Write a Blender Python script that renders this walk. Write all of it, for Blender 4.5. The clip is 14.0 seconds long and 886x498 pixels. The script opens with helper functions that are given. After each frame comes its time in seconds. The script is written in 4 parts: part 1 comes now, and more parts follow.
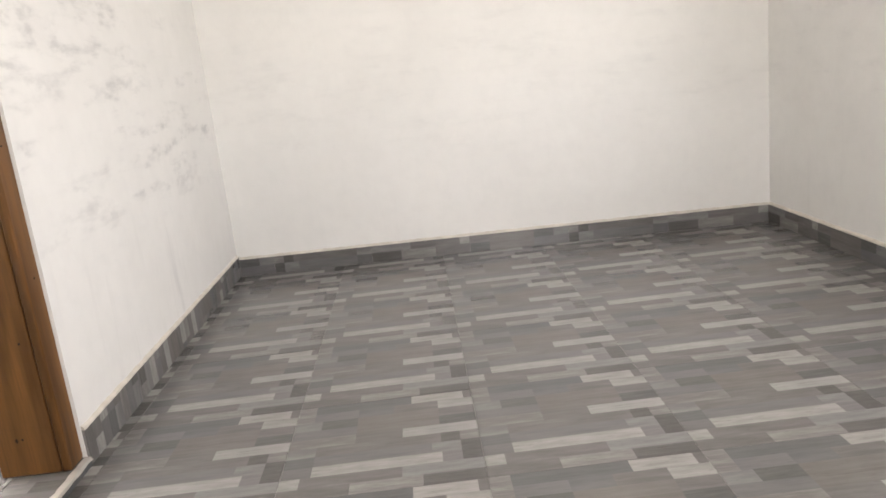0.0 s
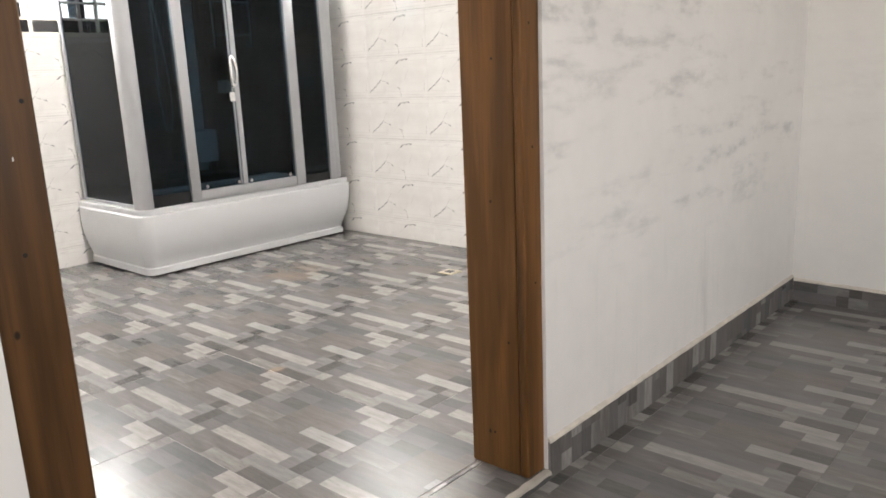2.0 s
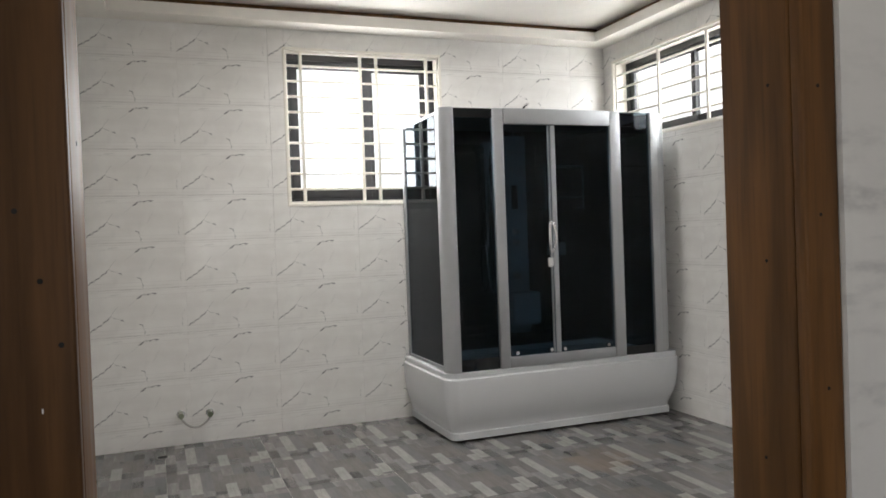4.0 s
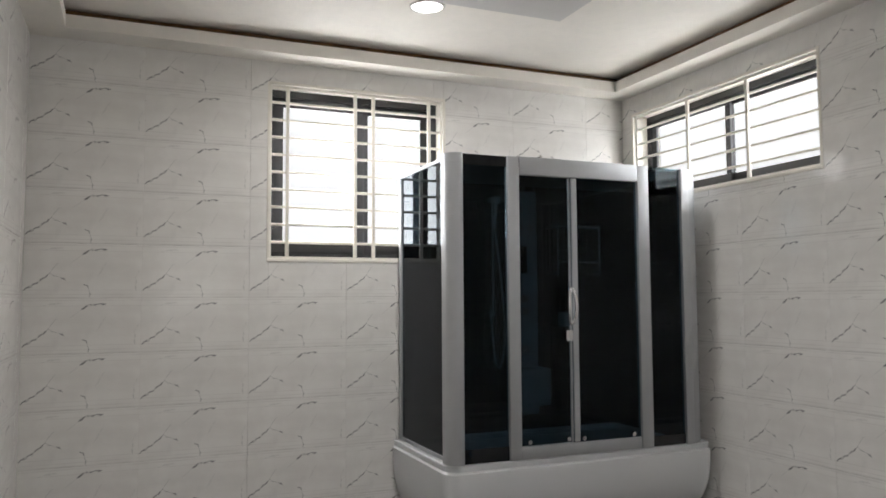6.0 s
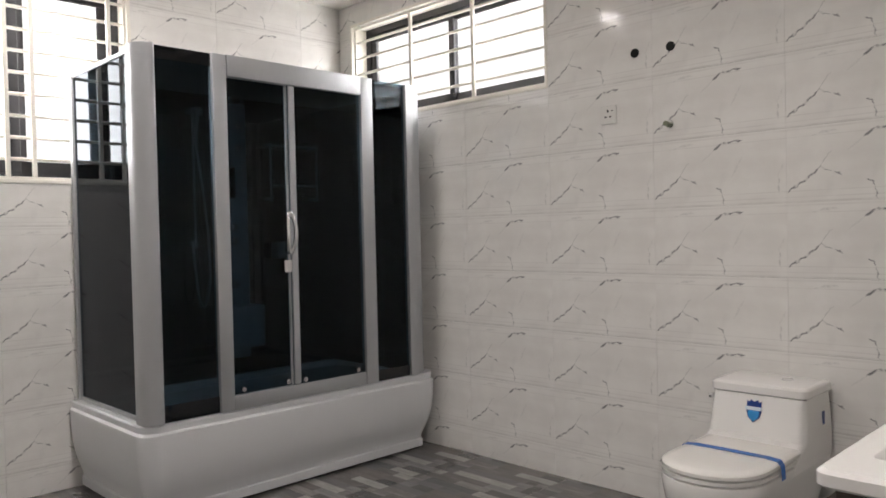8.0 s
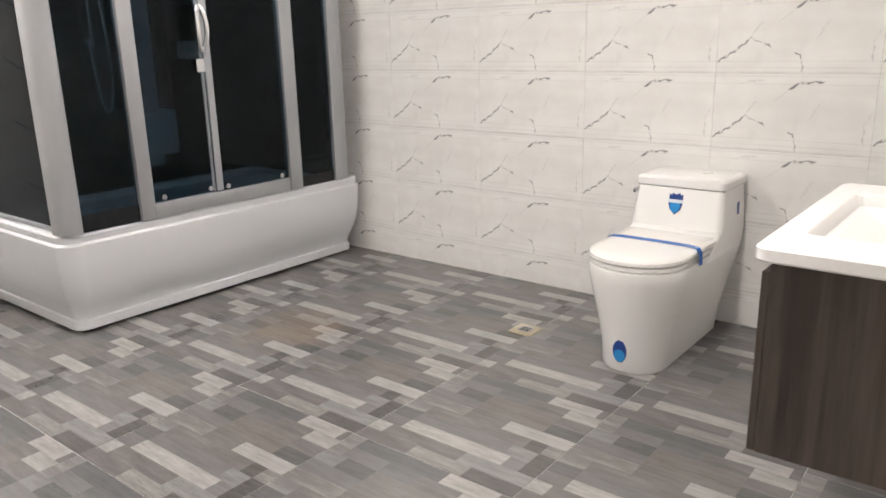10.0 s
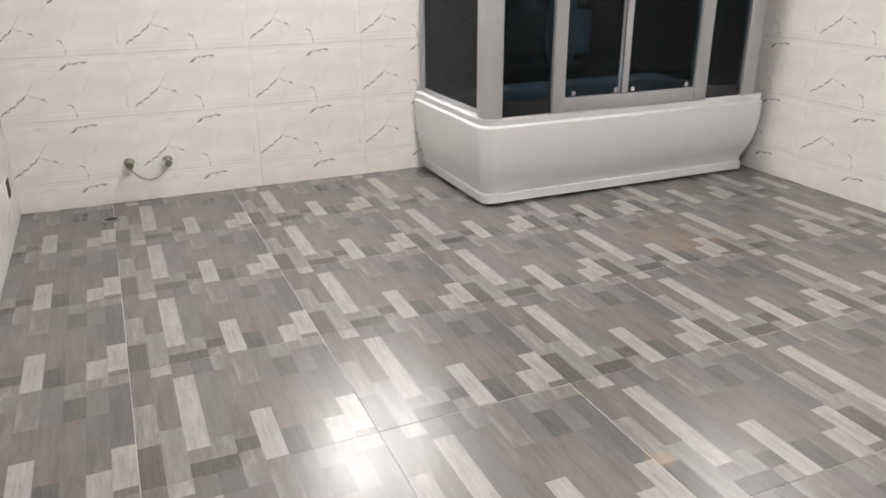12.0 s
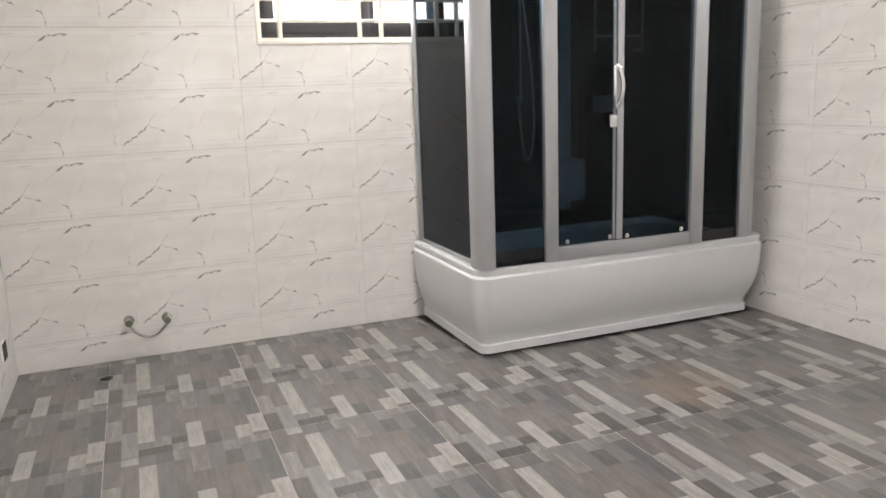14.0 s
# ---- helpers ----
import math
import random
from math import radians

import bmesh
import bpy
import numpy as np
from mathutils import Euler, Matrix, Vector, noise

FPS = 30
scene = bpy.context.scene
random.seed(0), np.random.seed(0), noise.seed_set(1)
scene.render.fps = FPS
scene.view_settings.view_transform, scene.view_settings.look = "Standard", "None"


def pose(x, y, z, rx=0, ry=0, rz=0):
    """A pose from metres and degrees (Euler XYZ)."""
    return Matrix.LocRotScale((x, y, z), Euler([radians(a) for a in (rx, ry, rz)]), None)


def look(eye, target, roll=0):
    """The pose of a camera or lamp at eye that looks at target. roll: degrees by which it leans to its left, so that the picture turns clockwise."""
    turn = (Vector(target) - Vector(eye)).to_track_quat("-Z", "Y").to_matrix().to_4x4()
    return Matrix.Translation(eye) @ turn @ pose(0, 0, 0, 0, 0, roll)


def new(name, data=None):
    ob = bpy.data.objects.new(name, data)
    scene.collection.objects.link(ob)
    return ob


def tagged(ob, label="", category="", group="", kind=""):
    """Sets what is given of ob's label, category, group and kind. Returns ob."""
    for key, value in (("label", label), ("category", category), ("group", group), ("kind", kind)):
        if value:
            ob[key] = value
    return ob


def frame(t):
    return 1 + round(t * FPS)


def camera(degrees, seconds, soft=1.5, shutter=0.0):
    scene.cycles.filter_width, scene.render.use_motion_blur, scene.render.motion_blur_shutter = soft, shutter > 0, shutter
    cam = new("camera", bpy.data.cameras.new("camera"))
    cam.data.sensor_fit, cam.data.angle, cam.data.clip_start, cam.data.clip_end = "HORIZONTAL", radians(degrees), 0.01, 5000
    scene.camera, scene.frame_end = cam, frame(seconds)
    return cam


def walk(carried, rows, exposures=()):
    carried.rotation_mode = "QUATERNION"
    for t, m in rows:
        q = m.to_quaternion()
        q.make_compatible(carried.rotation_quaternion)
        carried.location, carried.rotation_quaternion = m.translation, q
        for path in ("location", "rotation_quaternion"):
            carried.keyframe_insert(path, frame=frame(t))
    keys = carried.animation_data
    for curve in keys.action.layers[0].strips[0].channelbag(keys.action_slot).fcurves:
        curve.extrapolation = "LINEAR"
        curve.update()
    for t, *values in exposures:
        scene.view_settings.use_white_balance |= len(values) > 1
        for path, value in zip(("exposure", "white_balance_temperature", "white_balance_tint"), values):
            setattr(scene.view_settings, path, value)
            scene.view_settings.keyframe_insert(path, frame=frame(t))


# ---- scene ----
# camera and its walk
cam = camera(60.5, 14.0, soft=1.7)
PATH = [
    (0, (-0.233, -0.047, 1.071), (-0.189, 1.898, 0.605), -6.4),
    (0.5, (-0.241, 0.075, 1.065), (-0.271, 2.0, 0.522), -3.5),
    (1, (-0.246, 0.222, 1.071), (-0.606, 2.107, 0.51), -4.6),
    (1.5, (-0.246, 0.331, 1.115), (-1.038, 2.103, 0.632), -2.2),
    (2, (-0.178, 0.423, 1.192), (-1.48, 1.874, 0.744), -2.5),
    (2.5, (-0.207, 0.575, 1.227), (-1.79, 1.747, 0.883), -1.6),
    (3, (-0.251, 0.715, 1.269), (-1.906, 1.82, 1.067), -3.4),
    (3.5, (-0.247, 0.87, 1.304), (-2.056, 1.722, 1.256), -2.6),
    (4, (-0.309, 0.976, 1.301), (-2.178, 1.688, 1.266), -2.1),
    (4.2, (-0.376, 0.999, 1.31), (-2.252, 1.693, 1.31), -2.1),
    (6.5, (-1.11, 1.117, 1.305), (-2.928, 1.935, 1.468), -0.7),
    (7, (-1.207, 1.149, 1.292), (-2.931, 2.159, 1.363), -1.2),
    (7.5, (-1.352, 1.201, 1.289), (-2.974, 2.369, 1.329), -1.8),
    (8, (-1.468, 1.293, 1.246), (-2.889, 2.699, 1.206), -1.3),
    (8.2, (-1.492, 1.311, 1.227), (-2.858, 2.764, 1.072), -1.2),
    (10.3, (-1.565, 1.252, 1.196), (-2.776, 2.741, 0.633), -1.7),
    (10.5, (-1.56, 1.239, 1.204), (-2.821, 2.673, 0.61), -1.3),
    (11, (-1.551, 1.19, 1.195), (-2.934, 2.494, 0.574), -1.0),
    (11.5, (-1.534, 1.127, 1.189), (-3.096, 2.168, 0.499), -0.9),
    (12, (-1.525, 1.072, 1.192), (-3.232, 1.81, 0.455), -0.3),
    (12.5, (-1.496, 1.046, 1.202), (-3.254, 1.59, 0.421), -1.1),
    (13, (-1.486, 1.059, 1.198), (-3.23, 1.557, 0.356), -1.1),
    (13.5, (-1.472, 1.107, 1.232), (-3.274, 1.635, 0.544), -1.6),
    (14, (-1.518, 1.216, 1.26), (-3.339, 1.941, 0.861), -2.1),
]
EXPOSURES = [(0, 0.98, 6500, 13), (0.5, 0.70, 6500, 13), (1, 0.58, 6500, 13), (1.5, 0.46, 6500, 13), (2, 0.42, 6500, 13), (2.5, 0.10, 6500, 13), (3, -0.36, 6500, 11), (3.5, -0.72, 6300, 10), (4.2, -0.80, 6300, 11), (6.5, -1.20, 6300, 12), (7, -1.22, 6500, 14), (7.5, -1.14, 6500, 15), (8.2, -0.76, 6500, 15), (10.5, 0.18, 6500, 14), (12, 0.18, 6500, 14), (13, 0.16, 6500, 13.5), (14, -0.04, 6500, 13.5)]
walk(cam, [(t, look(eye, target, roll)) for t, eye, target, roll in PATH], EXPOSURES)

# plan, in metres: bathroom floor is z = 0
XW, YN, YS = -5.54, 4.40, 0.58           # bathroom west, north and south wall faces
XB, XA = -1.592, -1.374                   # the partition: bathroom face, bedroom face
DY0, DY1 = 0.777, 2.191                   # rough door opening
JY0, JY1, DTOP = 0.88, 2.105, 2.12        # clear opening between the jambs, head
AN, AE, AS = 4.468, 1.82, -1.60          # bedroom north, east and south wall faces
SX0, SX1 = -1.580, -1.359                # the door sill: joint to the bathroom floor, edge over the bedroom floor
SKEW = 3.07                              # the bedroom's north wall stands out of square, in degrees
AZ = -0.032                              # bedroom floor
CEIL, TOP = 2.86, 3.05
W1 = (1.86, 2.99, 1.553, 2.616)           # west window: y0, y1, z0, z1
W2 = (-5.415, -3.84, 1.987, 2.607)       # north window: x0, x1, z0, z1

# ---- world, sun and the light of the windows ----
world = bpy.data.worlds.new("world")
scene.world = world
world.use_nodes = True
wn = world.node_tree
sky = wn.nodes.new("ShaderNodeTexSky")
sky.sky_type = "NISHITA"
sky.sun_disc = False
sky.sun_elevation, sky.sun_rotation = radians(48), radians(200)
wn.links.new(sky.outputs[0], wn.nodes["Background"].inputs[0])
wn.nodes["Background"].inputs[1].default_value = 0.15


def area(name, m, sx, sy, watts, colour):
    d = bpy.data.lights.new(name, "AREA")
    d.shape, d.size, d.size_y, d.energy, d.color = "RECTANGLE", sx, sy, watts, colour
    ob = new(name, d)
    ob.matrix_world = m
    return ob


SKYLIGHT = (1.0, 0.97, 0.93)
# the sky's glare in each opening, just outside the glass
area("window_light", look((XW - 0.215, (W1[0] + W1[1]) / 2, (W1[2] + W1[3]) / 2), (0, (W1[0] + W1[1]) / 2, (W1[2] + W1[3]) / 2)), W1[1] - W1[0] - 0.02, W1[3] - W1[2] - 0.02, 76, SKYLIGHT)
area("window_light", look(((W2[0] + W2[1]) / 2, YN + 0.215, (W2[2] + W2[3]) / 2), ((W2[0] + W2[1]) / 2, 0, (W2[2] + W2[3]) / 2)), W2[1] - W2[0] - 0.02, W2[3] - W2[2] - 0.02, 54, SKYLIGHT)
# two lamps added at unseen openings, to brighten the bedroom
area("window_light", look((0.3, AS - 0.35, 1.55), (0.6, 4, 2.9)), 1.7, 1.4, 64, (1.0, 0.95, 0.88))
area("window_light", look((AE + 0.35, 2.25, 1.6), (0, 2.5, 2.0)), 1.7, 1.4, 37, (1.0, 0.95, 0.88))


def down_lamp(x, y, z, watts):
    d = bpy.data.lights.new("downlight_lamp", "AREA")
    d.shape, d.size, d.energy, d.color = "DISK", 0.13, watts, (1.0, 0.96, 0.9)
    d.spread = radians(154)
    ob = new("downlight_lamp", d)
    ob.matrix_world = pose(x, y, z)


# ---- materials ----
class Nodes:
    """A small writer of node trees."""

    def __init__(self, name):
        self.mat = bpy.data.materials.new(name)
        self.mat.use_nodes = True
        self.tree = self.mat.node_tree
        self.bsdf = self.tree.nodes["Principled BSDF"]

    def node(self, kind, ins=None, **props):
        n = self.tree.nodes.new(kind)
        for k, v in props.items():
            setattr(n, k, v)
        for k, v in (ins or {}).items():
            self.put(n.inputs[k], v)
        return n

    def put(self, socket, v):
        if isinstance(v, bpy.types.NodeSocket):
            self.tree.links.new(v, socket)
        elif v is not None:
            socket.default_value = v

    def math(self, op, a, b=None, c=None, clamp=False):
        n = self.node("ShaderNodeMath", operation=op, use_clamp=clamp)
        for i, v in enumerate((a, b, c)):
            self.put(n.inputs[i], v)
        return n.outputs[0]

    def ramp(self, v, a, b, lo=0.0, hi=1.0):
        n = self.node("ShaderNodeMapRange", {0: v, 1: a, 2: b, 3: lo, 4: hi})
        n.interpolation_type = "SMOOTHSTEP"
        return n.outputs[0]

    def mix(self, f, a, b, blend="MIX"):
        n = self.node("ShaderNodeMix", data_type="RGBA", blend_type=blend)
        self.put(n.inputs[0], f), self.put(n.inputs[6], a), self.put(n.inputs[7], b)
        return n.outputs[2]

    def noise(self, vec, scale, detail=4.0, rough=0.55, out="Fac"):
        return self.node("ShaderNodeTexNoise", {"Vector": vec, "Scale": scale, "Detail": detail, "Roughness": rough}).outputs[out]

    def mapping(self, vec, scale=(1, 1, 1), loc=(0, 0, 0)):
        return self.node("ShaderNodeMapping", {"Vector": vec, "Scale": scale, "Location": loc}).outputs[0]

    def obj(self):
        return self.node("ShaderNodeTexCoord").outputs["Object"]

    def pos(self):
        return self.node("ShaderNodeNewGeometry").outputs["Position"]

    def rand(self):
        return self.node("ShaderNodeObjectInfo").outputs["Random"]

    def bump(self, height, strength, distance):
        self.put(self.bsdf.inputs["Normal"], self.node("ShaderNodeBump", {"Height": height, "Strength": strength, "Distance": distance}).outputs[0])

    def done(self, colour=None, rough=None, metal=None, spec=None):
        for key, v in (("Base Color", colour), ("Roughness", rough), ("Metallic", metal), ("Specular IOR Level", spec)):
            self.put(self.bsdf.inputs[key], v)
        return self.mat


def rgb(r, g, b):
    return (r, g, b, 1.0)


def plain(name, colour, rough=0.5, metal=0.0, vary=0.06, scale=6.0, bump=0.0, bscale=90.0):
    """A plain painted, moulded or metal surface with slight unevenness."""
    n = Nodes(name)
    p = n.obj()
    f = n.noise(p, scale, 5)
    c = n.mix(f, rgb(*(x * (1 - vary) for x in colour)), rgb(*(min(1, x * (1 + vary)) for x in colour)))
    r = n.ramp(n.noise(p, scale * 3.1, 3), 0.3, 0.7, max(0.02, rough * 0.93), min(1, rough * 1.07))
    if bump:
        n.bump(n.noise(p, bscale, 4), bump, 0.002)
    return n.done(c, r, metal)


def plaster(name, base, smudge):
    """White skim coat: trowel clouds, fine grit, grey rubbed smudges."""
    n = Nodes(name)
    p = n.pos()
    cloud = n.noise(p, 1.1, 4, 0.6)
    fine = n.noise(p, 14, 5, 0.6)
    c = n.mix(n.ramp(cloud, 0.3, 0.7), rgb(*(x * 0.93 for x in base)), rgb(*base))
    c = n.mix(n.ramp(fine, 0.35, 0.75, 0, 0.12), c, rgb(0.62, 0.62, 0.61))
    streak = n.noise(n.mapping(p, (2.0, 2.0, 10.5), (0.4, 2.3, 0.35)), 1.0, 5, 0.6)
    blot = n.noise(n.mapping(p, (9.0, 9.0, 20.0)), 1.0, 3, 0.6)
    drip = n.noise(n.mapping(p, (9.0, 9.0, 0.9)), 1.4, 5, 0.6)
    z = n.node("ShaderNodeSeparateXYZ", {0: p}).outputs[2]
    rubbed = n.math("MULTIPLY", n.ramp(z, 0.45, 0.8), n.ramp(z, 1.75, 1.45))
    low = n.ramp(z, 0.75, 0.3)
    mask = n.math("MULTIPLY", n.ramp(n.noise(n.mapping(p, (1, 1, 1), (3.1, 0.7, 0.4)), 0.9, 2), 0.36, 0.56), rubbed)
    s = n.math("MULTIPLY", n.math("MULTIPLY", n.ramp(streak, 0.47, 0.68), n.ramp(blot, 0.38, 0.66, 0.12, 1.0)), mask)
    d = n.math("MULTIPLY", n.ramp(drip, 0.55, 0.85), n.math("MULTIPLY_ADD", low, 0.5, 0.12))
    c = n.mix(n.math("MULTIPLY", n.math("MAXIMUM", s, d), smudge), c, rgb(0.33, 0.33, 0.34))
    n.bump(n.math("ADD", fine, n.math("MULTIPLY", n.noise(p, 3.0, 3), 2.0)), 0.25, 0.006)
    return n.done(c, 0.72)


def wall_tile(name):
    """Glazed white marble-print tile, 585 x 298 mm: every piece carries the same print."""
    n = Nodes(name)
    p = n.obj()
    warp = n.node("ShaderNodeTexNoise", {"Vector": p, "Scale": 38.0, "Detail": 4.0, "Roughness": 0.62}).outputs["Color"]
    q = n.node("ShaderNodeVectorMath", {0: p, 1: n.node("ShaderNodeVectorMath", {0: n.node("ShaderNodeVectorMath", {0: warp, 1: (0.5, 0.5, 0.5)}, operation="SUBTRACT").outputs[0], 1: (0.028, 0, 0.028)}, operation="MULTIPLY").outputs[0]}, operation="ADD").outputs[0]
    sep = n.node("ShaderNodeSeparateXYZ", {0: q})
    u, v = sep.outputs[0], sep.outputs[2]
    sep0 = n.node("ShaderNodeSeparateXYZ", {0: p})

    def vein(u0, v0, u1, v1, w, strength):
        """A stroke, thickest in its middle."""
        du, dv = u1 - u0, v1 - v0
        l2 = du * du + dv * dv
        a, b = n.math("SUBTRACT", u, u0), n.math("SUBTRACT", v, v0)
        t = n.math("DIVIDE", n.math("ADD", n.math("MULTIPLY", a, du), n.math("MULTIPLY", b, dv)), l2, clamp=True)
        x = n.math("SUBTRACT", a, n.math("MULTIPLY", t, du))
        y = n.math("SUBTRACT", b, n.math("MULTIPLY", t, dv))
        d = n.math("SQRT", n.math("ADD", n.math("MULTIPLY", x, x), n.math("MULTIPLY", y, y)))
        wide = n.math("MULTIPLY_ADD", n.math("MULTIPLY", t, n.math("SUBTRACT", 1.0, t)), 2.3 * w, 0.28 * w)
        k = n.math("SUBTRACT", 1.0, n.math("DIVIDE", d, wide), clamp=True)
        return n.math("MULTIPLY", n.math("POWER", k, 0.7), strength)

    strokes = [(0.005, 0.045, 0.09, 0.098, 0.0066, 1.0), (0.06, 0.078, 0.128, 0.134, 0.0052, 1.0), (0.125, 0.134, 0.165, 0.117, 0.0046, 0.75), (0.178, 0.111, 0.204, 0.102, 0.0050, 0.8), (0.124, 0.132, 0.168, 0.195, 0.004, 0.4),
               (0.293, 0.08, 0.318, 0.055, 0.0052, 0.9), (0.318, 0.058, 0.327, 0.004, 0.0046, 0.85), (0.283, 0.236, 0.322, 0.266, 0.0064, 1.0), (0.318, 0.264, 0.372, 0.266, 0.0062, 1.0), (0.366, 0.270, 0.408, 0.268, 0.0060, 0.95),
               (0.283, 0.236, 0.225, 0.190, 0.006, 0.14), (0.36, 0.12, 0.415, 0.215, 0.006, 0.16), (0.555, 0.04, 0.553, 0.115, 0.0045, 0.32), (0.553, 0.115, 0.575, 0.16, 0.004, 0.16), (0.10, 0.262, 0.19, 0.272, 0.007, 0.25)]
    total = None
    for s in strokes:
        k = vein(*s)
        total = k if total is None else n.math("MAXIMUM", total, k)
    cloud = n.noise(n.mapping(p, (5, 5, 9)), 1.0, 4)
    diag = n.noise(n.mapping(p, (10, 3, 5)), 1.0, 5)
    c = n.mix(n.ramp(cloud, 0.3, 0.7), rgb(0.76, 0.745, 0.72), rgb(0.83, 0.82, 0.795))
    c = n.mix(n.ramp(diag, 0.6, 0.75, 0, 0.12), c, rgb(0.5, 0.49, 0.48))
    # grey bands that run along the long edges
    band = None
    for z0, w, st in ((0.004, 0.006, 0.4), (0.022, 0.004, 0.26), (0.046, 0.003, 0.36), (0.258, 0.003, 0.32), (0.288, 0.006, 0.26)):
        k = n.math("MULTIPLY", n.ramp(n.math("ABSOLUTE", n.math("SUBTRACT", sep0.outputs[2], z0)), 0, w, 1, 0), st)
        band = k if band is None else n.math("MAXIMUM", band, k)
    band = n.math("MULTIPLY", band, n.ramp(n.noise(n.mapping(p, (7, 1, 20)), 1.0, 3), 0.35, 0.65, 0.25, 1.0))
    c = n.mix(band, c, rgb(0.45, 0.43, 0.41))
    c = n.mix(n.math("MULTIPLY", total, n.ramp(n.noise(p, 48, 3), 0.36, 0.56, 0.2, 1.0)), c, rgb(0.125, 0.13, 0.14))
    n.bump(n.math("ADD", n.noise(p, 7.0, 2), n.math("MULTIPLY", band, -1.5)), 0.06, 0.004)
    return n.done(c, n.ramp(n.noise(p, 11, 4), 0.3, 0.7, 0.06, 0.11), spec=0.28)


def floor_tile(name, warm):
    """Glazed floor tile printed as a mosaic of grey plank ends; the tone of each printed block lies in a face attribute."""
    n = Nodes(name)
    p = n.pos()
    tone = n.node("ShaderNodeAttribute", attribute_name="tone").outputs["Fac"]
    hue = n.node("ShaderNodeAttribute", attribute_name="hue").outputs["Fac"]
    shift = n.node("ShaderNodeCombineXYZ", {0: n.math("MULTIPLY", hue, 7.0), 1: n.math("MULTIPLY", tone, 5.0), 2: 0.0}).outputs[0]
    o = n.node("ShaderNodeVectorMath", {0: n.obj(), 1: shift}, operation="ADD").outputs[0]
    grain = n.noise(n.mapping(o, (5, 75, 1)), 1.0, 7, 0.68)
    knot = n.noise(n.mapping(o, (7, 26, 1)), 1.0, 3, 0.6)
    fleck = n.noise(n.mapping(o, (28, 190, 1)), 1.0, 3, 0.6)
    t = n.math("ADD", tone, n.math("MULTIPLY", n.math("SUBTRACT", grain, 0.5), 0.46))
    t = n.math("ADD", t, n.math("MULTIPLY", n.math("SUBTRACT", knot, 0.5), 0.46))
    t = n.math("SUBTRACT", t, n.ramp(fleck, 0.56, 0.74, 0.0, 0.16))
    ramp = n.node("ShaderNodeValToRGB", {0: t})
    e = ramp.color_ramp.elements
    e[0].position, e[0].color = 0.0, rgb(0.036, 0.035, 0.034)
    e[1].position, e[1].color = 1.0, rgb(0.40, 0.385, 0.375)
    mid = e.new(0.5)
    mid.color = rgb(0.138, 0.131, 0.126)
    c = n.mix(n.ramp(hue, 0.55, 1.0, 0, 0.11), ramp.outputs[0], rgb(0.25, 0.205, 0.165))
    c = n.mix(n.ramp(hue, 0.4, 0.0, 0, 0.3), c, rgb(0.15, 0.16, 0.172))
    dust = n.ramp(n.noise(p, 1.7, 3, 0.5), 0.2, 0.9, 0.0, 0.14)
    c = n.mix(dust, c, rgb(*warm))
    for at, rad, k in (((-4.0, 3.3, 0.0), 0.34, 0.2), ((-2.75, 2.2, 0.0), 0.05, 0.35)):
        d = n.node("ShaderNodeVectorMath", {0: p, 1: at}, operation="DISTANCE").outputs["Value"]
        d = n.math("ADD", d, n.math("MULTIPLY", n.math("SUBTRACT", n.noise(p, 7, 3), 0.5), rad * 1.6))
        c = n.mix(n.ramp(d, 0.1 * rad, rad, k, 0.0), c, rgb(0.34, 0.22, 0.12))
    n.bump(n.math("ADD", n.noise(p, 3.2, 2), n.math("MULTIPLY", grain, 0.05)), 0.05, 0.004)
    r = n.ramp(n.noise(p, 5, 4), 0.3, 0.7, 0.24, 0.268)
    return n.done(c, r, spec=0.7)


def timber(name, dark, light, along, scale=1.0, rough=0.42):
    """Varnished or laminated wood with its grain along one axis, and knots."""
    n = Nodes(name)
    p = n.obj()
    st = [26.0 * scale] * 3
    st[along] = 1.3 * scale
    g = n.noise(n.mapping(p, st), 1.0, 6, 0.6)
    st2 = [7.0 * scale] * 3
    st2[along] = 0.7 * scale
    big = n.noise(n.mapping(p, st2, (1.7, 0.3, 2.0)), 1.0, 4, 0.6)
    fine = [150.0] * 3
    fine[along] = 5.0
    pore = n.noise(n.mapping(p, fine), 1.0, 3)
    t = n.math("ADD", n.math("MULTIPLY", g, 0.55), n.math("MULTIPLY", big, 0.45))
    c = n.mix(n.ramp(t, 0.36, 0.64), rgb(*dark), rgb(*light))
    c = n.mix(n.ramp(big, 0.53, 0.66, 0, 0.55), c, rgb(*(x * 0.32 for x in dark)))
    flame = n.noise(n.mapping(p, [x * 2.2 for x in st2], (4.0, 1.0, 0.5)), 1.0, 3, 0.7)
    c = n.mix(n.ramp(flame, 0.56, 0.70, 0, 0.4), c, rgb(*(x * 0.4 for x in dark)))
    c = n.mix(n.ramp(pore, 0.55, 0.75, 0, 0.3), c, rgb(*(x * 0.5 for x in dark)))
    vor = n.node("ShaderNodeTexVoronoi", {"Vector": n.mapping(p, (9, 9, 5.5)), "Scale": 1.0})
    c = n.mix(n.ramp(vor.outputs["Distance"], 0.03, 0.055, 1.0, 0), c, rgb(0.012, 0.007, 0.004))
    n.bump(n.math("ADD", g, n.math("MULTIPLY", pore, 0.5)), 0.15, 0.002)
    return n.done(c, n.ramp(g, 0.3, 0.7, rough * 0.85, rough * 1.15), spec=0.25)


